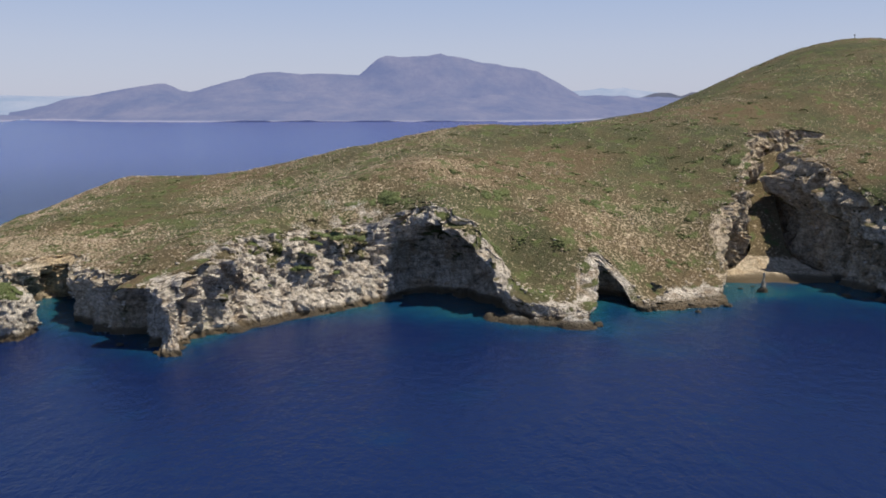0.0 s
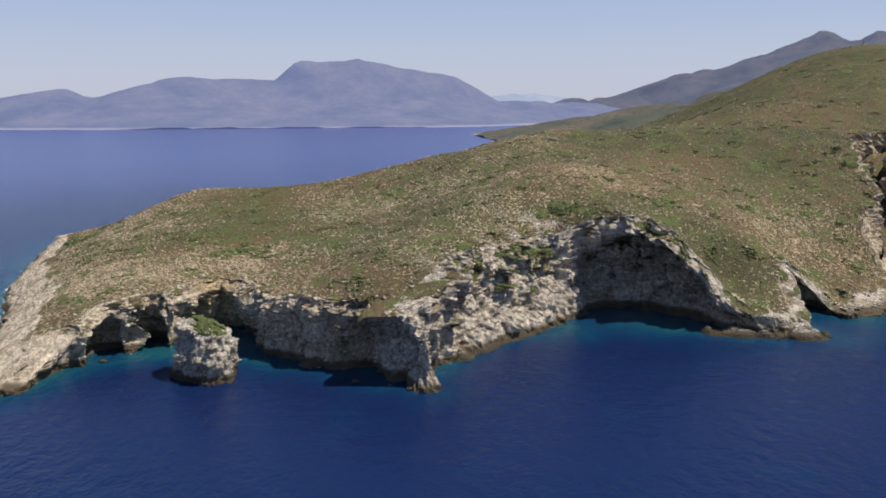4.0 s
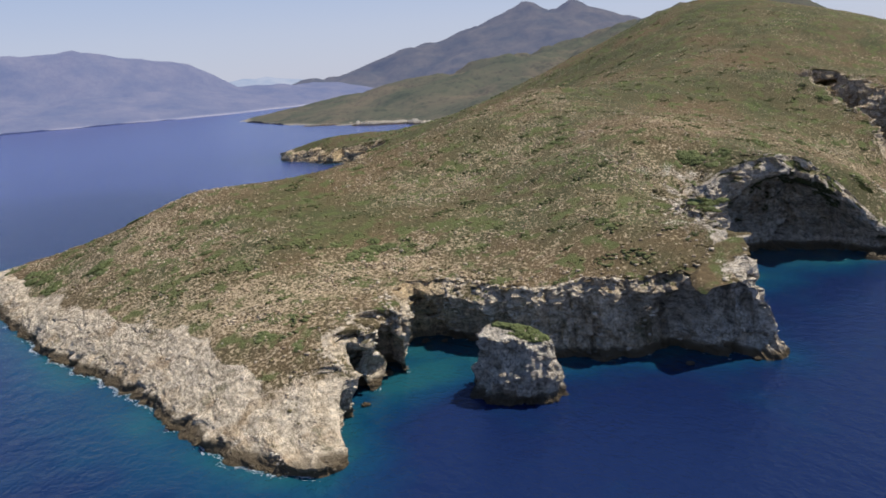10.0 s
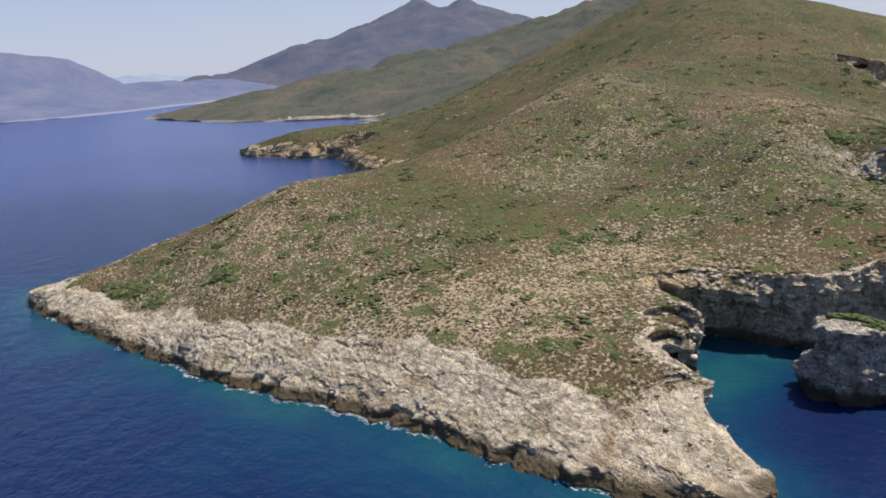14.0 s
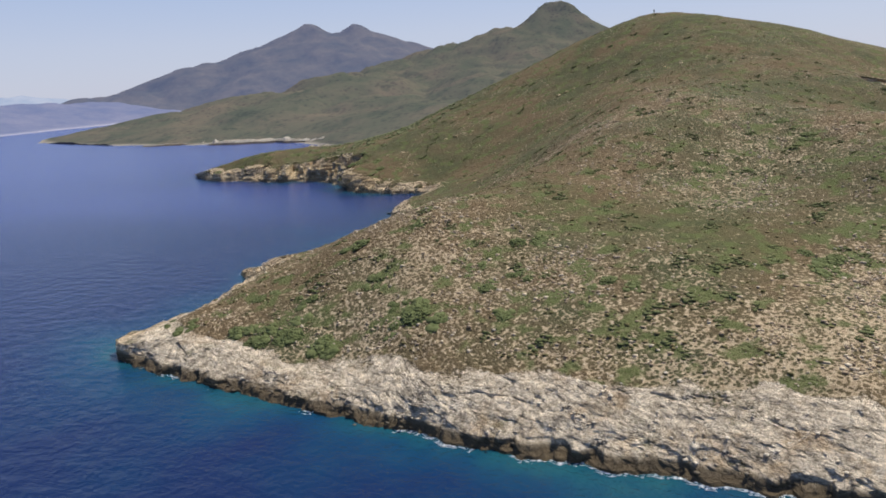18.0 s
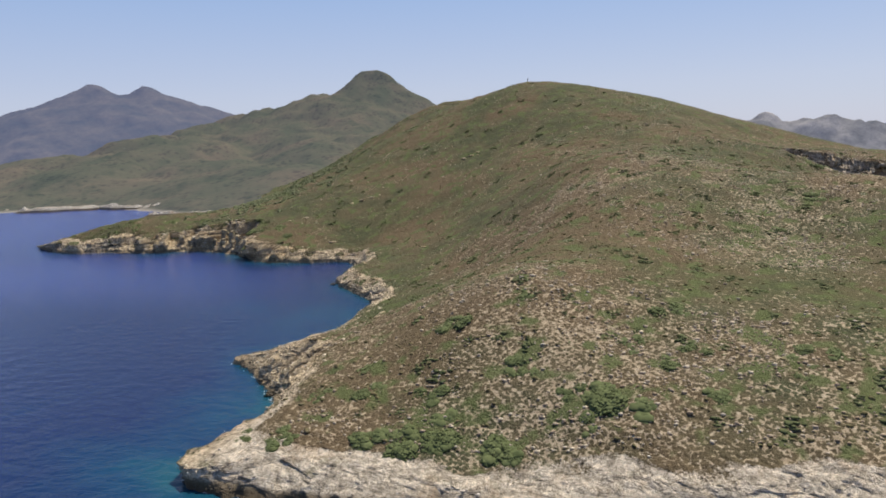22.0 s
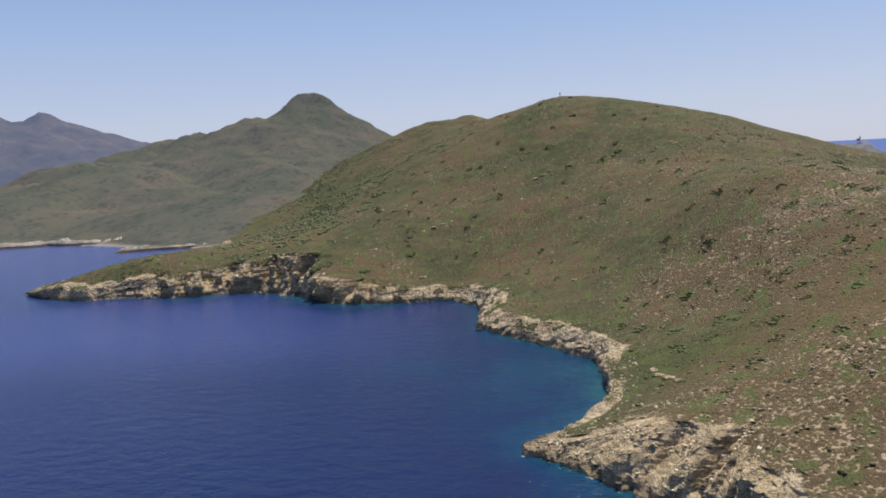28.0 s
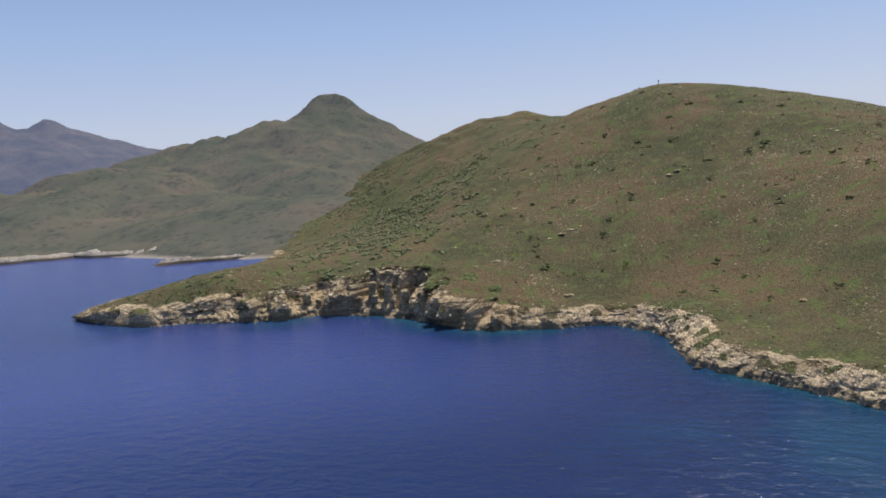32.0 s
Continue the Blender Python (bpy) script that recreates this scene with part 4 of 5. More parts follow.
def empty(name, x, y, z, label, category, group=""):
    ob = new(name)
    ob.location = (x, y, z)
    return tagged(ob, label, category, group)


rng = np.random.default_rng(7)
PEBBLE, LUMP = ball(0), ball(1)


def coast_distance(x, y):
    d, run = from_coast(x, y)
    return d - run


# ---- loose stones and low scrub on the hillside ----
STONE, sn, sl, sb = material("loose_stone", 0.95, spec=0.2)
pick = sn.new("ShaderNodeNewGeometry")
tone = ramp(sn, sl, pick.outputs["Random Per Island"], [(0.0, (0.29, 0.215, 0.14)), (0.5, (0.46, 0.36, 0.245)), (1.0, (0.66, 0.555, 0.41))])
sl.new(blend(sn, sl, 0.6, tone, ramp(sn, sl, spread(sn, sl, 3.0, 4), [(0.3, (0.5,)), (0.6, (1.0,))]), "MULTIPLY"), sb.inputs["Base Color"])


def candidates(n, x0, x1, y0, y1, least=1.0):
    x, y = rng.uniform(x0, x1, n), rng.uniform(y0, y1, n)
    keep = coast_distance(x, y) > least
    return x[keep], y[keep]


def scatter_stones():
    places = []
    for n, box in ((85000, (-305, -60, 260, 640)), (75000, (-60, 240, 300, 560)), (30000, (-60, 330, 560, 800)), (12000, (0, 260, 690, 1050))):
        x, y = candidates(n, *box, least=2.5)
        chance = stoniness(x, y) * (0.12 + 0.88 * smooth(0.0, 0.4, fbm(x / 13, y / 13, 0, 3, 31))) * (1 - 0.9 * lushness(x, y))
        rim = coast_distance(x, y)
        chance = np.maximum(chance, 0.75 * np.exp(-np.abs(rim) / 7) * (y < 540))
        keep = rng.random(len(x)) < chance
        places.append(np.c_[x[keep], y[keep]])
    p = np.concatenate(places)
    size = 0.17 + 0.55 * rng.random(len(p)) ** 5 + 0.15 * rng.random(len(p))
    z = hill(p[:, 0], p[:, 1]) + size * 0.12
    co, tris = scattered(PEBBLE, np.c_[p, z], size, rng.uniform(0, 6.28, len(p)), rng, (0.35, 0.65), 0.3)
    ob = new("loose_stones", raw_mesh("loose_stones", co, tris, STONE))
    return tagged(ob, "pale weathered stones strewn over the hillside", "stones", kind="stuff")


def scatter_scrub():
    places = []
    for n, box in ((24000, (-305, -60, 260, 640)), (15000, (-60, 330, 300, 600)), (9000, (-60, 400, 560, 900)), (6000, (0, 300, 690, 1060))):
        x, y = candidates(n, *box, least=0.5)
        chance = 0.04 + 0.26 * smooth(-0.1, 0.4, -fbm(x / 13, y / 13, 0, 3, 31))
        keep = rng.random(len(x)) < chance
        places.append(np.c_[x[keep], y[keep]])
    p = np.concatenate(places)
    size = 0.28 + 0.55 * rng.random(len(p)) ** 2
    z = hill(p[:, 0], p[:, 1]) + size * 0.1
    co, tris = scattered(PEBBLE, np.c_[p, z], size, rng.uniform(0, 6.28, len(p)), rng, (0.3, 0.6), 0.4)
    ob = new("low_scrub", raw_mesh("low_scrub", co, tris, SPINY))
    return tagged(ob, "olive and straw-coloured low thorny scrub cushions", "scrub", kind="stuff")


scatter_stones()
scatter_scrub()


# ---- green cushions of grass and low shrubs ----
GREENS = shrub_material("green_cushions", (0.090, 0.105, 0.042), (0.138, 0.148, 0.062))


def cushions():
    sets = []
    for n, box in ((330, (-300, -60, 270, 620)), (220, (-60, 240, 330, 600)), (170, (-20, 400, 600, 950))):
        x, y = candidates(n, *box, least=4.0)
        sets.append(np.c_[x, y])
    p = np.concatenate(sets)
    size = rng.uniform(0.8, 2.6, len(p))
    each = 16
    grow = np.repeat(size, each)
    px = np.repeat(p[:, 0], each) + rng.normal(0, 0.9, len(grow)) * grow
    py = np.repeat(p[:, 1], each) + rng.normal(0, 0.55, len(grow)) * grow
    pz = hill(px, py) + 0.05
    co, tris = scattered(PEBBLE, np.c_[px, py, pz], grow * rng.uniform(0.22, 0.5, len(grow)), rng.uniform(0, 6.28, len(grow)), rng, (0.2, 0.36), 0.45)
    tagged(new("green_cushions", raw_mesh("green_cushions", co, tris, GREENS)), "soft green cushions of grass and low shrubs on the slope", "shrubs", kind="stuff")


cushions()


# ---- maquis bushes ----
WOOD, _, _, wood_shader = material("grey_bark", 0.95)
wood_shader.inputs["Base Color"].default_value = (0.11, 0.09, 0.07, 1)


def foliage_mesh(seed, lobes, leaves):
    """Leaf sprays over several lumpy domes, about two metres high and four wide."""
    r = np.random.default_rng(seed)
    centres = np.c_[r.normal(0, 0.85, lobes), r.normal(0, 0.7, lobes), r.uniform(-0.15, 0.1, lobes)]
    radii = r.uniform(0.6, 1.2, lobes) - 0.12 * np.hypot(centres[:, 0], centres[:, 1])
    which = r.integers(0, lobes, leaves)
    turn_to, rise = r.uniform(0, 6.28, leaves), r.uniform(-0.1, 1.0, leaves)
    flat = np.sqrt(1 - np.clip(rise, 0, 1) ** 2)
    d = np.c_[flat * np.cos(turn_to), flat * np.sin(turn_to), rise]
    at = centres[which] + d * radii[which][:, None] * r.uniform(0.78, 1.04, (leaves, 1))
    at[:, 2] = np.maximum(at[:, 2], 0.02)
    size = r.uniform(0.06, 0.17, leaves)
    heart = r.random(leaves) < 0.14
    at[heart, :2] = centres[which[heart], :2] + (at[heart, :2] - centres[which[heart], :2]) * 0.72
    at[heart, 2] *= 0.72
    size[heart] = r.uniform(0.30, 0.46, heart.sum())
    return scattered(PEBBLE, at, size, r.uniform(0, 6.28, leaves), r, (0.5, 1.0), 0.45)


def stem_mesh(seed):
    r = np.random.default_rng(seed)
    cos, tris, base = [], [], 0
    for i in range(5):
        a, lean = r.uniform(0, 6.28), r.uniform(0.3, 0.8)
        foot, tip = np.array([0.1 * math.cos(a), 0.1 * math.sin(a), -0.3]), np.array([lean * math.cos(a), lean * math.sin(a), r.uniform(0.6, 1.0)])
        for j, (c, w) in enumerate(((foot, 0.07), (tip, 0.03))):
            for k in range(5):
                cos.append(c + np.array([w * math.cos(k * 1.257), w * math.sin(k * 1.257), 0]))
        for k in range(5):
            m = (k + 1) % 5
            tris += [[base + k, base + m, base + 5 + m], [base + k, base + 5 + m, base + 5 + k]]
        base += 10
    return cos, tris


BUSHES = []
for i, (lobes, leaves) in enumerate(((6, 620), (8, 760), (5, 520), (10, 900))):
    leaf = raw_mesh("foliage", *foliage_mesh(20 + i, lobes, leaves), MAQUIS)
    stem = raw_mesh("stems", *stem_mesh(40 + i), WOOD)
    BUSHES.append((leaf, stem))


def bush(x, y, size, kind, turned, z=None):
    z = float(hill(np.array([x]), np.array([y]))[0]) if z is None else z
    words = "wide dark green maquis bush among pale stones" if size > 1.6 else "small dark green maquis bush on the dry slope"
    ob = empty("maquis_bush", x, y, z - 0.35, words, "bush", "maquis bushes on the hillside")
    # the bush grows along the slope that it stands on
    h = hill(np.array([x + 2.5, x - 2.5, x, x]), np.array([y, y, y + 2.5, y - 2.5]))
    up = Vector((-(h[0] - h[1]) / 5, -(h[2] - h[3]) / 5, 1.0)).normalized()
    lie = Vector((0, 0, 1)).rotation_difference(up) @ Euler((0, 0, turned)).to_quaternion()
    ob.rotation_euler = lie.to_euler()
    ob.scale = (size * 1.1, size * 1.1, size * 0.46)
    part("foliage", BUSHES[kind][0], ob)
    part("stems", BUSHES[kind][1], ob)
    return ob


TIP_BUSHES = [(-279, 516, 2.2), (-276, 508, 2.4), (-277, 500, 2.2), (-271, 497, 2.6), (-272, 484, 2.8), (-284, 537, 1.9), (-260, 508, 2.0), (-262, 526, 1.8), (-250, 534, 1.6),
              (-264, 540, 1.7), (-285, 549, 1.3), (-255, 460, 2.9), (-250, 464, 2.3), (-246, 487, 2.0), (-251, 472, 1.6), (-260, 465, 1.5), (-244, 437, 1.8), (-228, 462, 2.0),
              (-224, 446, 1.8), (-219, 422, 1.8), (-217, 497, 1.7), (-230, 515, 2.0), (-232, 419, 1.5)]
KNOLL_BUSHES = [(-217, 320, 1.2), (-223, 336, 1.8), (-209, 344, 1.4), (-207, 456, 2.4), (-234, 451, 1.7), (-218, 414, 1.9), (-171, 377, 2.4),
                (-166, 384, 2.6), (-160, 378, 2.0), (-177, 392, 1.8), (-142, 354, 1.8), (-162, 458, 2.0), (-106, 323, 1.9), (-82, 438, 1.9), (-45, 426, 2.0), (-94, 452, 1.8)]
CAPE_BUSHES = [(-27, 364, 2.8), (-22, 360, 2.3), (-47, 336, 2.0), (-59, 319, 1.6), (-39, 333, 1.8), (-29, 444, 2.0), (121, 451, 2.0), (75, 381, 2.2), (62, 436, 1.8), (129, 496, 1.8),
               (26, 367, 2.2), (130, 417, 1.8), (111, 387, 2.2), (20, 408, 1.8), (-28, 390, 1.9), (72, 515, 1.8), (165, 430, 2.2), (162, 412, 2.0)]
VALLEY_BUSHES = [(354, 924, 4.0), (286, 931, 3.8), (151, 885, 3.0), (341, 880, 3.6), (-112, 584, 2.0), (29, 816, 2.6), (24, 782, 2.4), (-119, 563, 1.8), (310, 905, 3.8), (255, 935, 3.4),
                 (220, 915, 3.2), (190, 900, 3.2), (320, 940, 3.6), (380, 900, 3.8), (52, 830, 2.2), (62, 860, 2.4), (40, 800, 2.2), (60, 905, 2.0), (40, 960, 1.8), (30, 990, 1.6), (25, 1015, 1.5)]
KNOWN_BUSHES = TIP_BUSHES + KNOLL_BUSHES + CAPE_BUSHES + VALLEY_BUSHES
for i, (x, y, s) in enumerate(KNOWN_BUSHES):
    bush(x, y, s * 1.15, i % 4, i * 1.3)
CLIFF_BUSHES = [(-54, 324, 29.3, 2.0), (-57, 319.5, 19.4, 1.9), (-46.6, 326.6, 15.3, 1.6), (-35, 340, 27.8, 1.7), (-40, 336, 43.9, 1.8), (-23, 346, 46.5, 1.6), (-72, 308.5, 14.5, 1.4),
                (-61, 318, 18.9, 1.8), (-77, 307, 17.8, 1.5), (23.7, 314, 28.8, 1.5), (103, 334.5, 17.4, 1.4), (-55, 322, 24.5, 1.8), (-53, 326, 33, 1.6)]
for i, (x, y, z, s) in enumerate(CLIFF_BUSHES):
    bush(x, y, s, i % 4, i * 1.7, z - 0.2)
bx, by = candidates(420, -300, 130, 270, 600, 3.0)
chosen = []
for x, y in zip(bx, by):
    if len(chosen) < 130 and all(math.hypot(x - a, y - b) > 9 for a, b in chosen):
        chosen.append((x, y))
for i, (x, y) in enumerate(chosen):
    bush(x, y, 0.45 + 1.0 * rng.random() ** 2, i % 4, i * 2.1)


# ---- sea stack in the cove ----
def rock_pillar(name, rx, ry, height, seed, mat, taper=0.12, rows=34, cols=84, slope=(0.0, 0.0), rough=1.0, rise=0.7):
    """A free-standing crag: an uneven ring that rises to a tilted top."""
    a = np.linspace(0, 2 * np.pi, cols, endpoint=False)
    cos, tris = [], []
    for r in range(rows):
        u = r / (rows - 1)
        if u < 0.8:
            w = u / 0.8
            z, k = -3 + (height + 3) * w, 1.04 - taper * w + 0.05 * math.sin(w * 5)
        else:
            w = (u - 0.8) / 0.2
            z, k = height + rise * math.sin(w * 1.57), (1.04 - taper + 0.05 * math.sin(5)) * (1 - w ** 1.3)
        x, y = rx * k * np.cos(a), ry * k * np.sin(a)
        n = (crags(x / 7 + seed, y / 7, z / 9 + 0 * a, 3, seed) - 0.42) * 5.0 + (crags(x / 2.4, y / 2.4 + seed, z / 2.6 + 0 * a, 2, seed + 3) - 0.4) * 2.0
        n = n + facets(x + seed * 9, y, z * 1.2 - 0.4 * x, 4.2, seed)[0] * 1.5 + facets(x, y, z + 0 * a, 1.9, seed + 1)[0] * 0.5
        n = n * rough * (1 if u < 0.8 else (1 - w)) * min(1, u * 6)
        x, y = x + np.cos(a) * n, y + np.sin(a) * n
        zz = z + (slope[0] * x + slope[1] * y) * max(0, u - 0.3) / 0.5 * (1 if u < 0.8 else 1) * 0.6 + fbm(x / 3, y / 3, z / 3, 2, seed + 9) * 0.8 * rough
        cos.append(np.stack([x, y, zz], -1))
    for r in range(rows - 1):
        for c in range(cols):
            i, j = r * cols + c, r * cols + (c + 1) % cols
            tris += [[i, j, j + cols], [i, j + cols, i + cols]]
    return raw_mesh(name, np.concatenate(cos), tris, mat)


stack = empty("sea_stack", -167.0, 287.0, 0, "pale limestone sea stack with green scrub on its flat top", "sea stack")
stack.rotation_euler[2] = radians(30)
part("crag", rock_pillar("crag", 9.4, 12.2, 15.6, 3, STACK_STONE, 0.16, 60, 160, slope=(-0.10, 0.20), rough=1.05, rise=2.2), stack)
r = np.random.default_rng(5)
ang, rad = r.uniform(0, 6.28, 1600), np.sqrt(r.random(1600))
at = np.c_[5.6 * rad * np.cos(ang) + 0.9, 7.8 * rad * np.sin(ang) - 0.6, np.zeros(1600)]
reach = np.clip(np.hypot(at[:, 0] / 6.4, at[:, 1] / 9.8), 0, 1)
ragged = fbm(at[:, 0] / 2.5, at[:, 1] / 2.5, 0, 2, 15) > -0.15
at[:, 2] = 16.0 + 2.2 * np.sin(1.57 * (1 - reach) ** 0.77) - (0.10 * at[:, 0] - 0.20 * at[:, 1]) * 0.8 + r.uniform(-0.4, 0.4, 1600)
part("scrub_cap", raw_mesh("scrub_cap", *scattered(PEBBLE, at[ragged], r.uniform(0.25, 0.7, ragged.sum()), r.uniform(0, 6.28, ragged.sum()), r, (0.4, 0.8), 0.45), MAQUIS), stack, "dense green scrub on the stack's top")

pinnacle = empty("rock_pinnacle", 151, 350, 0, "slender dark rock pinnacle standing in the shallows off the beach", "rock")
part("spire", rock_pillar("spire", 1.5, 1.3, 9.0, 8, LIMESTONE, 0.5, 22, 20, rough=0.18), pinnacle)
part("foot", rock_pillar("foot", 3.4, 2.0, 1.6, 9, LIMESTONE, 0.3, 14, 24, rough=0.2), pinnacle)


# ---- crags on the bay shore ----
for i, (x, y, reach, height) in enumerate([(12, 806, 2.6, 7), (17, 813, 3.2, 10), (25, 822, 3.0, 13), (25, 830, 3.4, 8), (31, 835, 3.6, 14), (32, 843, 2.8, 9), (38, 848, 3.8, 16), (35, 855, 3.0, 10),
                                           (41, 859, 3.4, 17), (37, 866, 3.4, 9), (42, 871, 3.8, 15), (37, 878, 3.0, 11), (40, 884, 3.6, 15), (34, 891, 3.2, 8), (32, 897, 3.4, 12), (24, 905, 3.0, 8), (20, 914, 3.2, 9)]):
    crag = new("rock_crag", rock_pillar("rock_crag", reach, reach * 1.25, height, 60 + i, WARM_STONE, 0.55, 22, 36, slope=(0.3, 0.0), rough=0.42))
    crag.location, crag.rotation_euler[2] = (x, y, 0), 0.35 * (i % 3 - 1)
    tagged(crag, "jagged ochre limestone crag above the bay", "crag", "crags along the bay")


# ---- gully with beach ----
def gully():
    rows, cols = 90, 44
    u, w = np.meshgrid(np.linspace(0, 1, rows), np.linspace(-1, 1, cols), indexing="ij")
    y = 350 + 124 * u
    x = 164 + 17 * np.minimum(u / 0.79, 1) + 42 * smooth(0.74, 1.0, u) + w * (27 - 18 * smooth(0.20, 0.4, u))
    z = -3.0 + 6.4 * smooth(0.06, 0.24, u) + 54 * np.clip((u - 0.285) / 0.6, 0, 1) ** 1.05 + fbm(x / 6, y / 6, 0, 4, 91) * 0.8
    ob = sheet("gully_floor", np.stack([x, y, z], -1), rows, cols, HILLSIDE,
               {"stony": 0.4 + 0 * x, "bare": 1.2 - 1.5 * smooth(0.30, 0.40, u), "warm": 0.75 + 0 * x, "lush": smooth(0.32, 0.4, u)})
    tagged(ob, "small pale pebble beach at the foot of a steep green gully", "beach", kind="structure")


gully()


# ---- shore boulders and shelves ----
def boulder(x, y, s, seed, flat=0.6, mat=None, label="pale limestone boulder at the water's edge", z=None):
    r = np.random.default_rng(seed)
    co, tris = LUMP
    co = co * (1 + (crags(co[:, 0] * 1.1 + seed, co[:, 1] * 1.1, co[:, 2] * 1.1, 2, seed) - 0.45)[:, None] * 0.9)
    co = co * np.array([s * r.uniform(0.9, 1.6), s * r.uniform(0.7, 1.1), s * flat])
    ob = new("boulder", raw_mesh("boulder", co, tris, mat or LIMESTONE))
    ob.location, ob.rotation_euler[2] = (x, y, 0.2 if z is None else z), r.uniform(0, 6.28)
    return tagged(ob, label, "boulder", "boulders along the shore")


for i, (x, y, s) in enumerate([(24, 309, 2.0), (64, 297, 2.2), (-46, 317, 2.4),
                               (-40, 323, 1.6), (-98, 265, 2.0), (-101, 263, 1.4), (-94, 268, 1.8), (-118, 272, 1.2), (-168, 340, 1.4), (-163, 336, 1.1), (-190, 322, 1.5), (-205, 305, 1.6),
                               (126, 325, 2.0), (110, 316, 1.6), (143, 356, 1.0), (150, 360, 0.8), (186, 342, 2.2), (198, 335, 2.6), (-210, 618, 1.8), (-205, 620, 1.5), (-214, 606, 1.6),
                               (-224, 594, 1.8), (-238, 580, 1.6), (-62, 680, 1.5), (0, 695, 1.6), (18, 735, 1.5), (0, 781, 1.8), (26, 930, 2.0)]):
    boulder(x, y, s, 100 + i, mat=WARM_STONE if y > 560 else LIMESTONE)


# ---- broken rock along the shore and on the brows ----
def chunk(seed):
    """An angular block with twelve faces."""
    r = np.random.default_rng(seed)
    q = np.array([(a, b, c) for a in (-1, 1) for b in (-1, 1) for c in (-1, 1)], float) * r.uniform(0.55, 1.0, (8, 3))
    quads = ((0, 1, 3, 2), (4, 6, 7, 5), (0, 4, 5, 1), (2, 3, 7, 6), (0, 2, 6, 4), (1, 5, 7, 3))
    return q, np.array([t for a, b, c, d in quads for t in ((a, b, c), (a, c, d))])


def broken_rock(name, n, x0, x1, y0, y1, rows, small, big, mat, label, seed):
    r = np.random.default_rng(seed)
    band = co[rows[0]:rows[1]].reshape(-1, 3)
    ok = (band[:, 0] > x0) & (band[:, 0] < x1) & (band[:, 1] > y0) & (band[:, 1] < y1) & (band[:, 2] > -0.6)
    band = band[ok]
    at = band[r.integers(0, len(band), n)] + r.normal(0, 0.4, (n, 3)) * np.array([1, 1, 0.3])
    patch = lattice(at[:, 0] / 6, at[:, 1] / 6, at[:, 2] / 6, seed)
    at = at[r.random(n) < 0.25 + 0.75 * smooth(0.3, 0.6, patch)]
    size = small + (big - small) * r.random(len(at)) ** 2.5
    at[:, 2] -= size * 0.12
    cos, tris, base = [], [], 0
    for k in range(5):
        part_at, part_size = at[k::5], size[k::5]
        c, t = scattered(chunk(seed + k), part_at, part_size, r.uniform(0, 6.28, len(part_at)), r, (0.2, 0.55), 0.34)
        cos.append(c)
        tris.append(t + base)
        base += len(c)
    return tagged(new(name, raw_mesh(name, np.concatenate(cos), np.concatenate(tris), mat)), label, "rocks", kind="stuff")


low, mid_row, high = int(ROWS * 0.03), int(ROWS * 0.25), int(ROWS * 0.80)
broken_rock("slab_blocks", 600, -330, -240, 385, 565, (low, high), 0.12, 0.45, PALE_BLOCK, "cracked blocks of pale limestone on the sloping shore", 601)
broken_rock("slab_rubble", 900, -330, -205, 255, 420, (mid_row, high), 0.12, 0.5, PALE_BLOCK, "small pale rubble on the smooth limestone slab", 606)
broken_rock("crag_blocks", 900, -10, 60, 795, 930, (low, high), 0.3, 1.3, OCHRE_BLOCK, "jagged ochre crags above the bay", 607)
broken_rock("waterline_blocks", 700, -330, -205, 255, 565, (low, mid_row), 0.2, 0.65, PALE_BLOCK, "wet broken limestone blocks at the water's edge", 602)
broken_rock("cliff_blocks", 6000, -205, 215, 255, 460, (low + 6, high), 0.2, 1.0, PALE_BLOCK, "fractured pale limestone blocks on the cliffs", 603)
broken_rock("bay_blocks", 5000, -300, 60, 550, 1060, (low, high), 0.12, 0.55, OCHRE_BLOCK, "broken ochre limestone along the bay shore", 604)
broken_rock("cove_blocks", 900, -262, -204, 553, 624, (low, high), 0.15, 0.6, OCHRE_BLOCK, "crumbling ochre blocks on the small north cove", 608)
broken_rock("bay_edge_blocks", 900, -300, 60, 550, 1060, (low, mid_row), 0.25, 0.9, OCHRE_BLOCK, "wet broken rock along the bay's waterline", 605)


# ---- rock outcrops on the slopes ----
OUTCROPS = [(171, 698, 2.4), (167, 703, 1.8), (176, 694, 1.6), (95, 760, 2.0), (89, 766, 1.6), (101, 756, 1.7), (107, 751, 1.4), (192, 603, 1.8), (198, 606, 1.5), (185, 600, 1.4),
            (43, 372, 1.6), (-162, 584, 2.2), (-157, 587, 1.8), (-168, 581, 1.6), (-150, 590, 1.5), (60, 790, 1.8), (52, 800, 1.5), (30, 745, 1.6), (140, 800, 1.6), (-20, 640, 1.4)]
for i in range(34):
    x, y = rng.uniform(0, 330), rng.uniform(560, 900)
    OUTCROPS.append((x, y, rng.uniform(0.7, 1.3)))
for i, (x, y, s) in enumerate(OUTCROPS):
    if coast_distance(np.array([x]), np.array([y]))[0] > 2:
        boulder(x, y, s * (1.35 if i < 20 else 1.0), 400 + i, 0.32, WARM_STONE, "pale rock outcrop in the dry grass", float(hill(np.array([x]), np.array([y]))[0]) - 0.12 * s)


# ---- survey pillar on the summit ----
PAINT, pn, pl, pb = material("weathered_paint", 0.7)
pl.new(ramp(pn, pl, spread(pn, pl, 4.0), [(0.3, (0.10, 0.10, 0.11)), (0.7, (0.20, 0.19, 0.18))]), pb.inputs["Base Color"])
CONCRETE, cn, cl, cb = material("concrete", 0.9)
cl.new(ramp(cn, cl, spread(cn, cl, 3.0), [(0.3, (0.30, 0.29, 0.27)), (0.7, (0.45, 0.44, 0.41))]), cb.inputs["Base Color"])


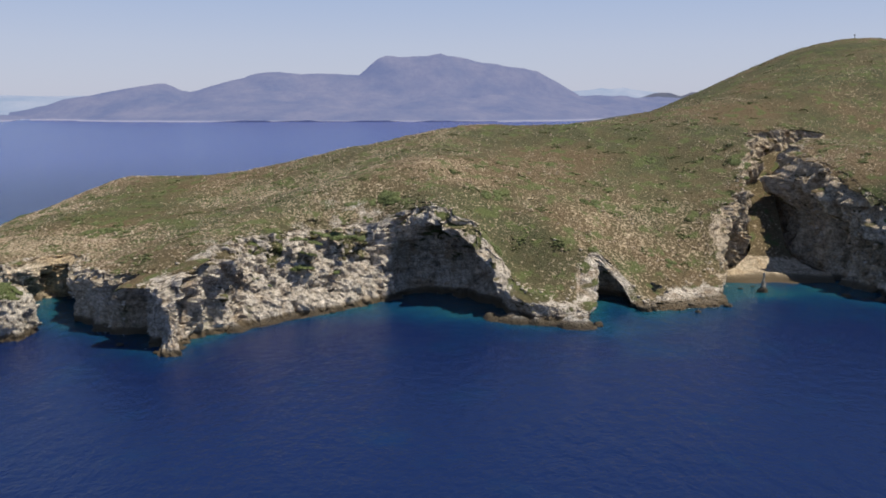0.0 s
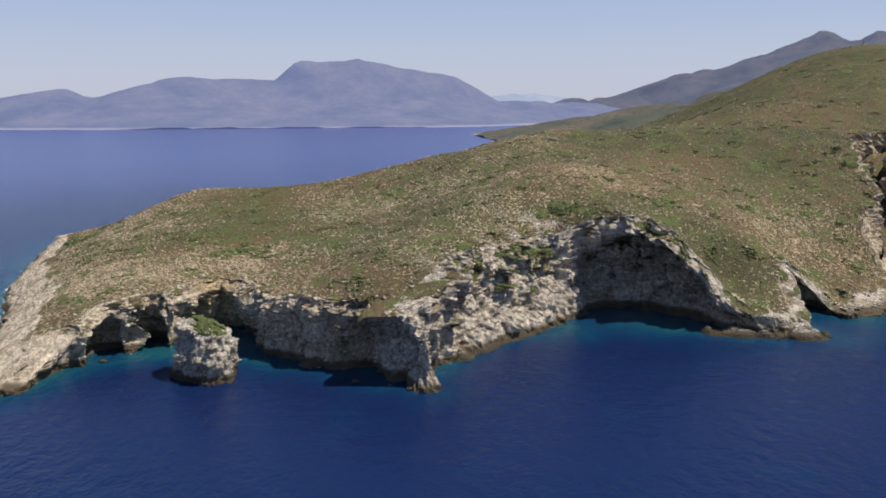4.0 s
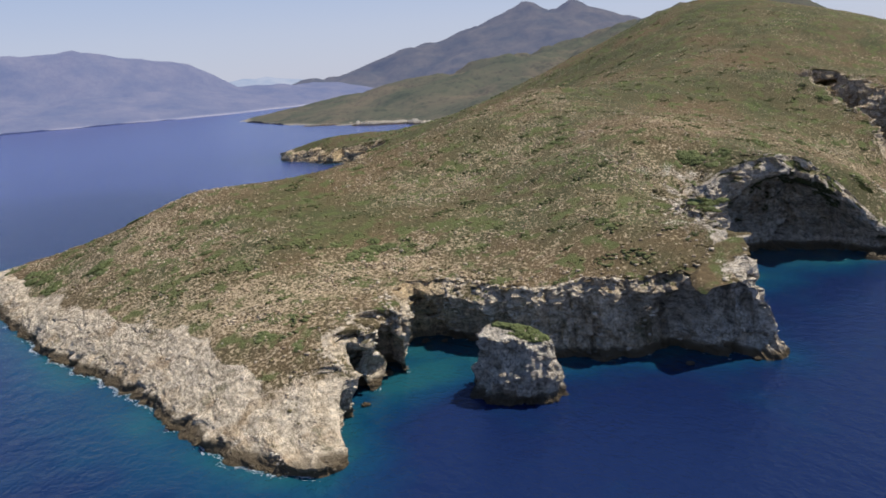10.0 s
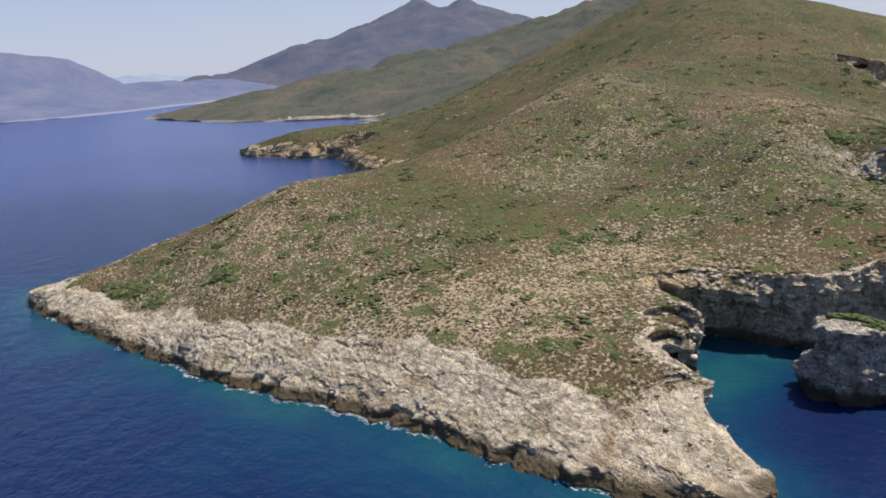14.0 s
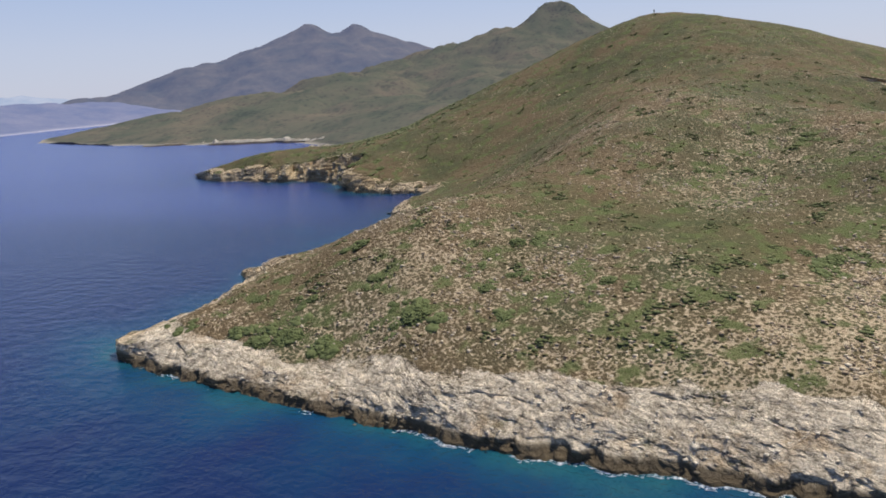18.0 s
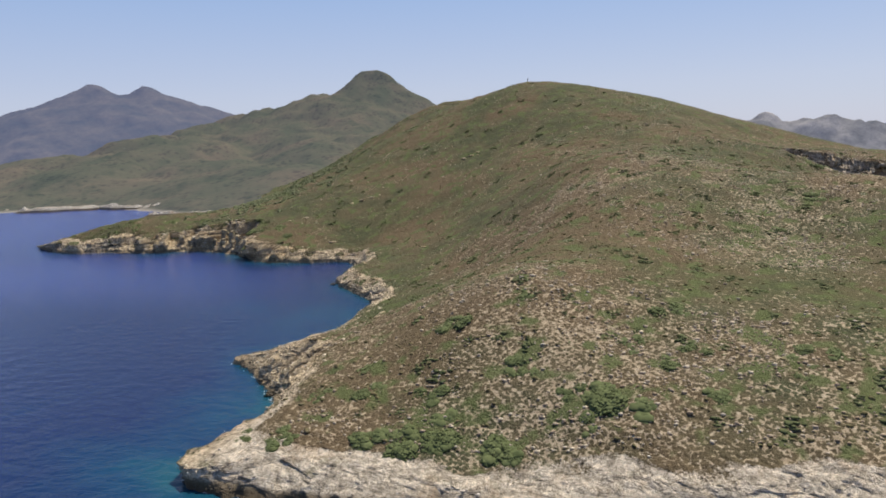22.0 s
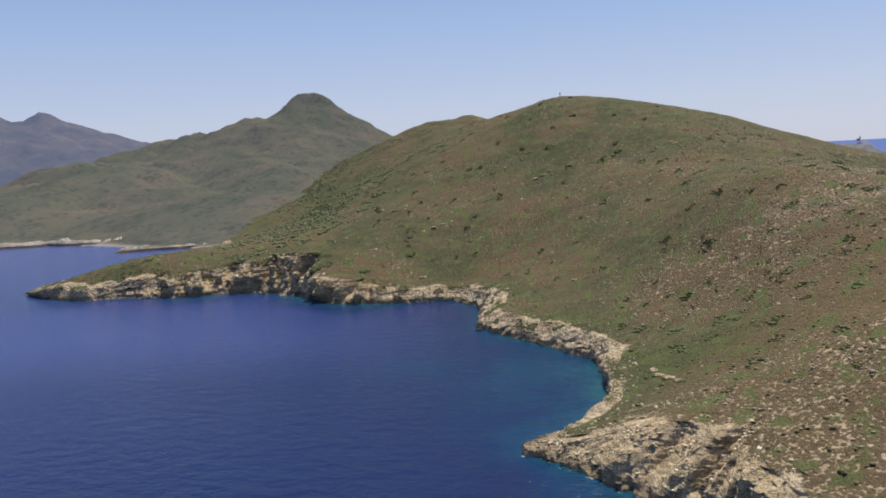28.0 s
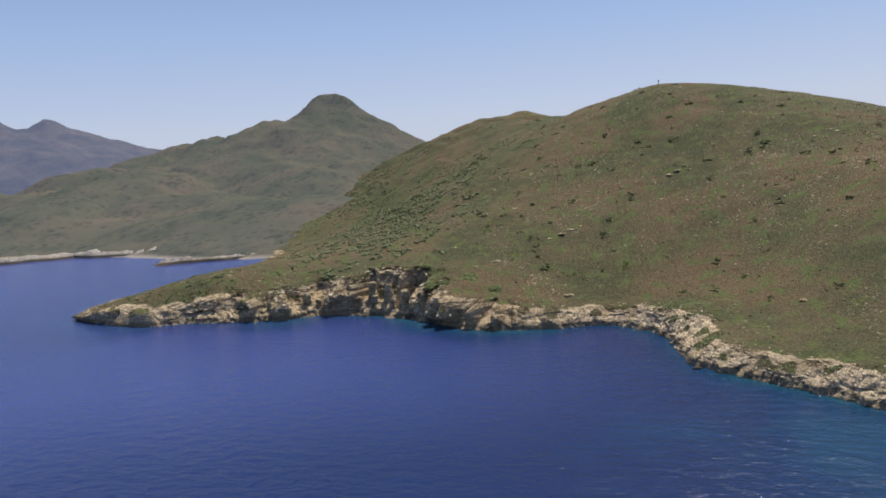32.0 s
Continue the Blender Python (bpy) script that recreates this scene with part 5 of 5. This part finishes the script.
def tube(rings, sides=10):
    """Points and triangles of a turned shape: (radius, z) rings, closed at both ends."""
    co, tris = [], []
    for rad, z in rings:
        co += [(rad * math.cos(6.2832 * k / sides), rad * math.sin(6.2832 * k / sides), z) for k in range(sides)]
    for r in range(len(rings) - 1):
        for k in range(sides):
            i, j = r * sides + k, r * sides + (k + 1) % sides
            tris += [[i, j, j + sides], [i, j + sides, i + sides]]
    for k in range(1, sides - 1):
        tris += [[0, k + 1, k], [(len(rings) - 1) * sides, (len(rings) - 1) * sides + k, (len(rings) - 1) * sides + k + 1]]
    return co, tris


sz = float(hill(np.array([373.0]), np.array([724.0]))[0])
marker = empty("survey_marker", 373, 724, sz - 0.3, "dark survey marker mast on a concrete base at the summit", "marker")
part("base", raw_mesh("base", *tube([(1.0, 0), (1.0, 0.9), (0.8, 1.0)], 8), CONCRETE), marker)
part("mast", raw_mesh("mast", *tube([(0.28, 0.9), (0.22, 4.2)]), PAINT), marker)
part("target", raw_mesh("target", *tube([(0.12, 2.9), (0.75, 3.2), (0.75, 3.9), (0.12, 4.2)]), PAINT), marker)

# ---- lighthouse on the headland ----
WHITE, hn, hl, hb = material("white_render", 0.8)
hl.new(ramp(hn, hl, spread(hn, hl, 1.0), [(0.3, (0.60, 0.58, 0.55)), (0.7, (0.74, 0.73, 0.70))]), hb.inputs["Base Color"])
light_tower = empty("lighthouse", 2249, 195, 82, "small white lighthouse on the rocky headland", "lighthouse")
part("tower", raw_mesh("tower", *tube([(2.0, -4), (1.7, 7), (2.2, 7.2), (2.2, 7.8)], 12), WHITE), light_tower)
part("lantern", raw_mesh("lantern", *tube([(1.2, 7.8), (1.2, 9.6), (0.2, 10.8)], 10), CONCRETE), light_tower)
house = tube([(5.5, -4), (5.5, 4), (4.8, 4.6)], 4)
ob = part("keepers_house", raw_mesh("keepers_house", *house, WHITE), light_tower)
ob.location = (9, 3, -1)


# ---- surf ----
FOAM, _, _, foam_shader = material("sea_foam", 0.6)
foam_shader.inputs["Base Color"].default_value = (0.72, 0.76, 0.78, 1)


def surf():
    # the line where the rock leaves the water
    above = co[:, :, 2] > 0.05
    row = np.argmax(above & (np.arange(ROWS) < ROWS // 2)[:, None], axis=0)
    k = rng.integers(0, nf, 42000)
    k = k[row[k] > 0]
    near = co[row[k], k]
    west = 1.2 * np.exp(-((near[:, 1] - 430) / 150) ** 2) * (near[:, 0] < -222) + 0.05
    west = west * smooth(0.34, 0.56, lattice(near[:, 0] / 9, near[:, 1] / 9, near[:, 0] * 0, 88))
    keep = (rng.random(len(k)) < west) & (near[:, 0] < 330) & (near[:, 1] < 1060)
    k, near = k[keep], near[keep]
    off = -rng.uniform(0.0, 1.0, len(k)) ** 2 * 1.8
    at = np.c_[near[:, 0] + inward[k, 0] * off, near[:, 1] + inward[k, 1] * off, np.full(len(k), 0.03)]
    fleck = (PEBBLE[0] * np.array([4.5, 0.55, 1.0]), PEBBLE[1])
    foam, tris = scattered(fleck, at, 0.06 + 0.13 * rng.random(len(k)) ** 2, np.arctan2(tangent[k, 1], tangent[k, 0]) + rng.normal(0, 0.25, len(k)), rng, (0.10, 0.2), 0.5)
    tagged(new("surf", raw_mesh("surf", foam, tris, FOAM)), "thin white surf where the swell meets the rock", "surf", kind="stuff")


surf()


# ---- thicket in the valley behind the bay ----
def thicket(name, x, y, small, big, each, mat, label):
    keep = coast_distance(x, y) > 3
    x, y = x[keep], y[keep]
    size = rng.uniform(small, big, len(x))
    px = np.repeat(x, each) + rng.normal(0, 0.55, len(x) * each) * np.repeat(size, each)
    py = np.repeat(y, each) + rng.normal(0, 0.55, len(x) * each) * np.repeat(size, each)
    pz = hill(px, py) + rng.normal(0, 0.08, len(px)) * np.repeat(size, each)
    co, tris = scattered(PEBBLE, np.c_[px, py, pz], np.repeat(size, each) * rng.uniform(0.25, 0.6, len(px)), rng.uniform(0, 6.28, len(px)), rng, (0.55, 0.85), 0.45)
    tagged(new(name, raw_mesh(name, co, tris, mat)), label, "thicket", kind="stuff")


t = rng.random(1500)
thicket("valley_thicket", np.where(t < 0.45, 90 + 600 * t, 150 + 590 * t) + rng.normal(0, 30, 1500), np.where(t < 0.45, 880 + 180 * t, 960 + 240 * t) + rng.normal(0, 34, 1500), 0.9, 3.0, 10, THICKET,
        "dense dark green thicket in the shallow valley")
fx, fy = rng.uniform(-60, 820, 9000), rng.uniform(600, 1160, 9000)
clumped = rng.random(9000) < smooth(-0.1, 0.5, fbm(fx / 60, fy / 60, 0, 3, 66)) * smooth(1000, 1350, fx + fy)
thicket("hillside_brush", fx[clumped], fy[clumped], 0.5, 2.0, 5, THICKET, "scattered olive-green brush on the far slopes")
fx, fy = rng.uniform(-5, 60, 260), rng.uniform(925, 1050, 260)
thicket("point_scrub", fx, fy, 0.5, 1.4, 6, MAQUIS, "low green scrub along the narrow point")


# ---- low ledges on the far shore ----
def ledges(points, width, height, seed, step=5.0, label="low pale rock ledge along the far shore"):
    """A low uneven shelf of pale rock along a line."""
    p = resampled(np.array(points, float), step)[: -int(np.hypot(points[0][0] - points[-1][0], points[0][1] - points[-1][1]) / step) or None]
    n = len(p)
    t = np.gradient(p, axis=0)
    t /= np.linalg.norm(t, axis=1)[:, None] + 1e-9
    side = np.c_[-t[:, 1], t[:, 0]]
    cols = 9
    w = np.linspace(-1, 1, cols)
    wide = width * (0.45 + 0.9 * lattice(np.arange(n) / 5.0, np.zeros(n), np.zeros(n), seed))
    x = p[:, 0, None] + side[:, 0, None] * w * wide[:, None]
    y = p[:, 1, None] + side[:, 1, None] * w * wide[:, None]
    ends = np.minimum(1, np.minimum(np.arange(n), n - 1 - np.arange(n)) / 3)[:, None]
    tall = height * (0.25 + 1.0 * lattice(p[:, 0, None] / (step * 1.7), p[:, 1, None] / (step * 1.7), w[None] * 0.8, seed + 7))
    z = -1 + (tall + 1) * (1 - np.abs(w) ** 3)[None] * ends + (crags(x / 9, y / 9, x * 0, 3, seed) - 0.4) * 5.5 * ends * (1 - np.abs(w))[None]
    ob = sheet("shore_ledge", np.stack([x, y, z], -1), n, cols, LIMESTONE)
    ob.data.polygons.foreach_set("use_smooth", np.zeros(len(ob.data.polygons), bool))
    return tagged(ob, label, "rock ledge", kind="structure")


for i, (line, width, height) in enumerate([([(290, 1500), (318, 1450), (362, 1398), (356, 1366), (376, 1272), (374, 1232)], 15, 8), ([(262, 1206), (282, 1188), (302, 1150), (336, 1112)], 9, 6.0),
                                           ([(236, 1632), (290, 1560), (330, 1500)], 10, 2.5), ([(262, 2066), (320, 2055), (420, 2030)], 14, 4)]):
    ledges(line, width, height, 300 + i)

ledges([(18, 309), (28, 304), (38, 300), (50, 296), (65, 293)], 4.5, 3.0, 320, 1.0, "low pale rock shelf at the foot of the cliff")
ledges([(-16, 342), (-30, 334), (-44, 320), (-60, 308), (-84, 286)], 3.4, 2.4, 321, 1.0, "low pale rock shelf at the foot of the cliff")


# ---- houses on the far shore ----
for i, (x, y) in enumerate([(41, 3247), (133, 3161), (147, 3088), (195, 3089), (483, 2994), (510, 2988), (606, 3135)]):
    home = empty("shore_house", x, y, 4.0, "tiny white house on the hazy far shore", "house", "houses on the far shore")
    home.rotation_euler[2] = i * 0.7
    k = 1.0 + 0.25 * (i % 3)
    part("wall", raw_mesh("wall", *tube([(6.5 * k, -6), (6.5 * k, 5)], 4), WHITE), home)
    part("roof", raw_mesh("roof", *tube([(7.0 * k, 5.02), (7.0 * k, 5.5), (4.5 * k, 6.4)], 4), CONCRETE), home)
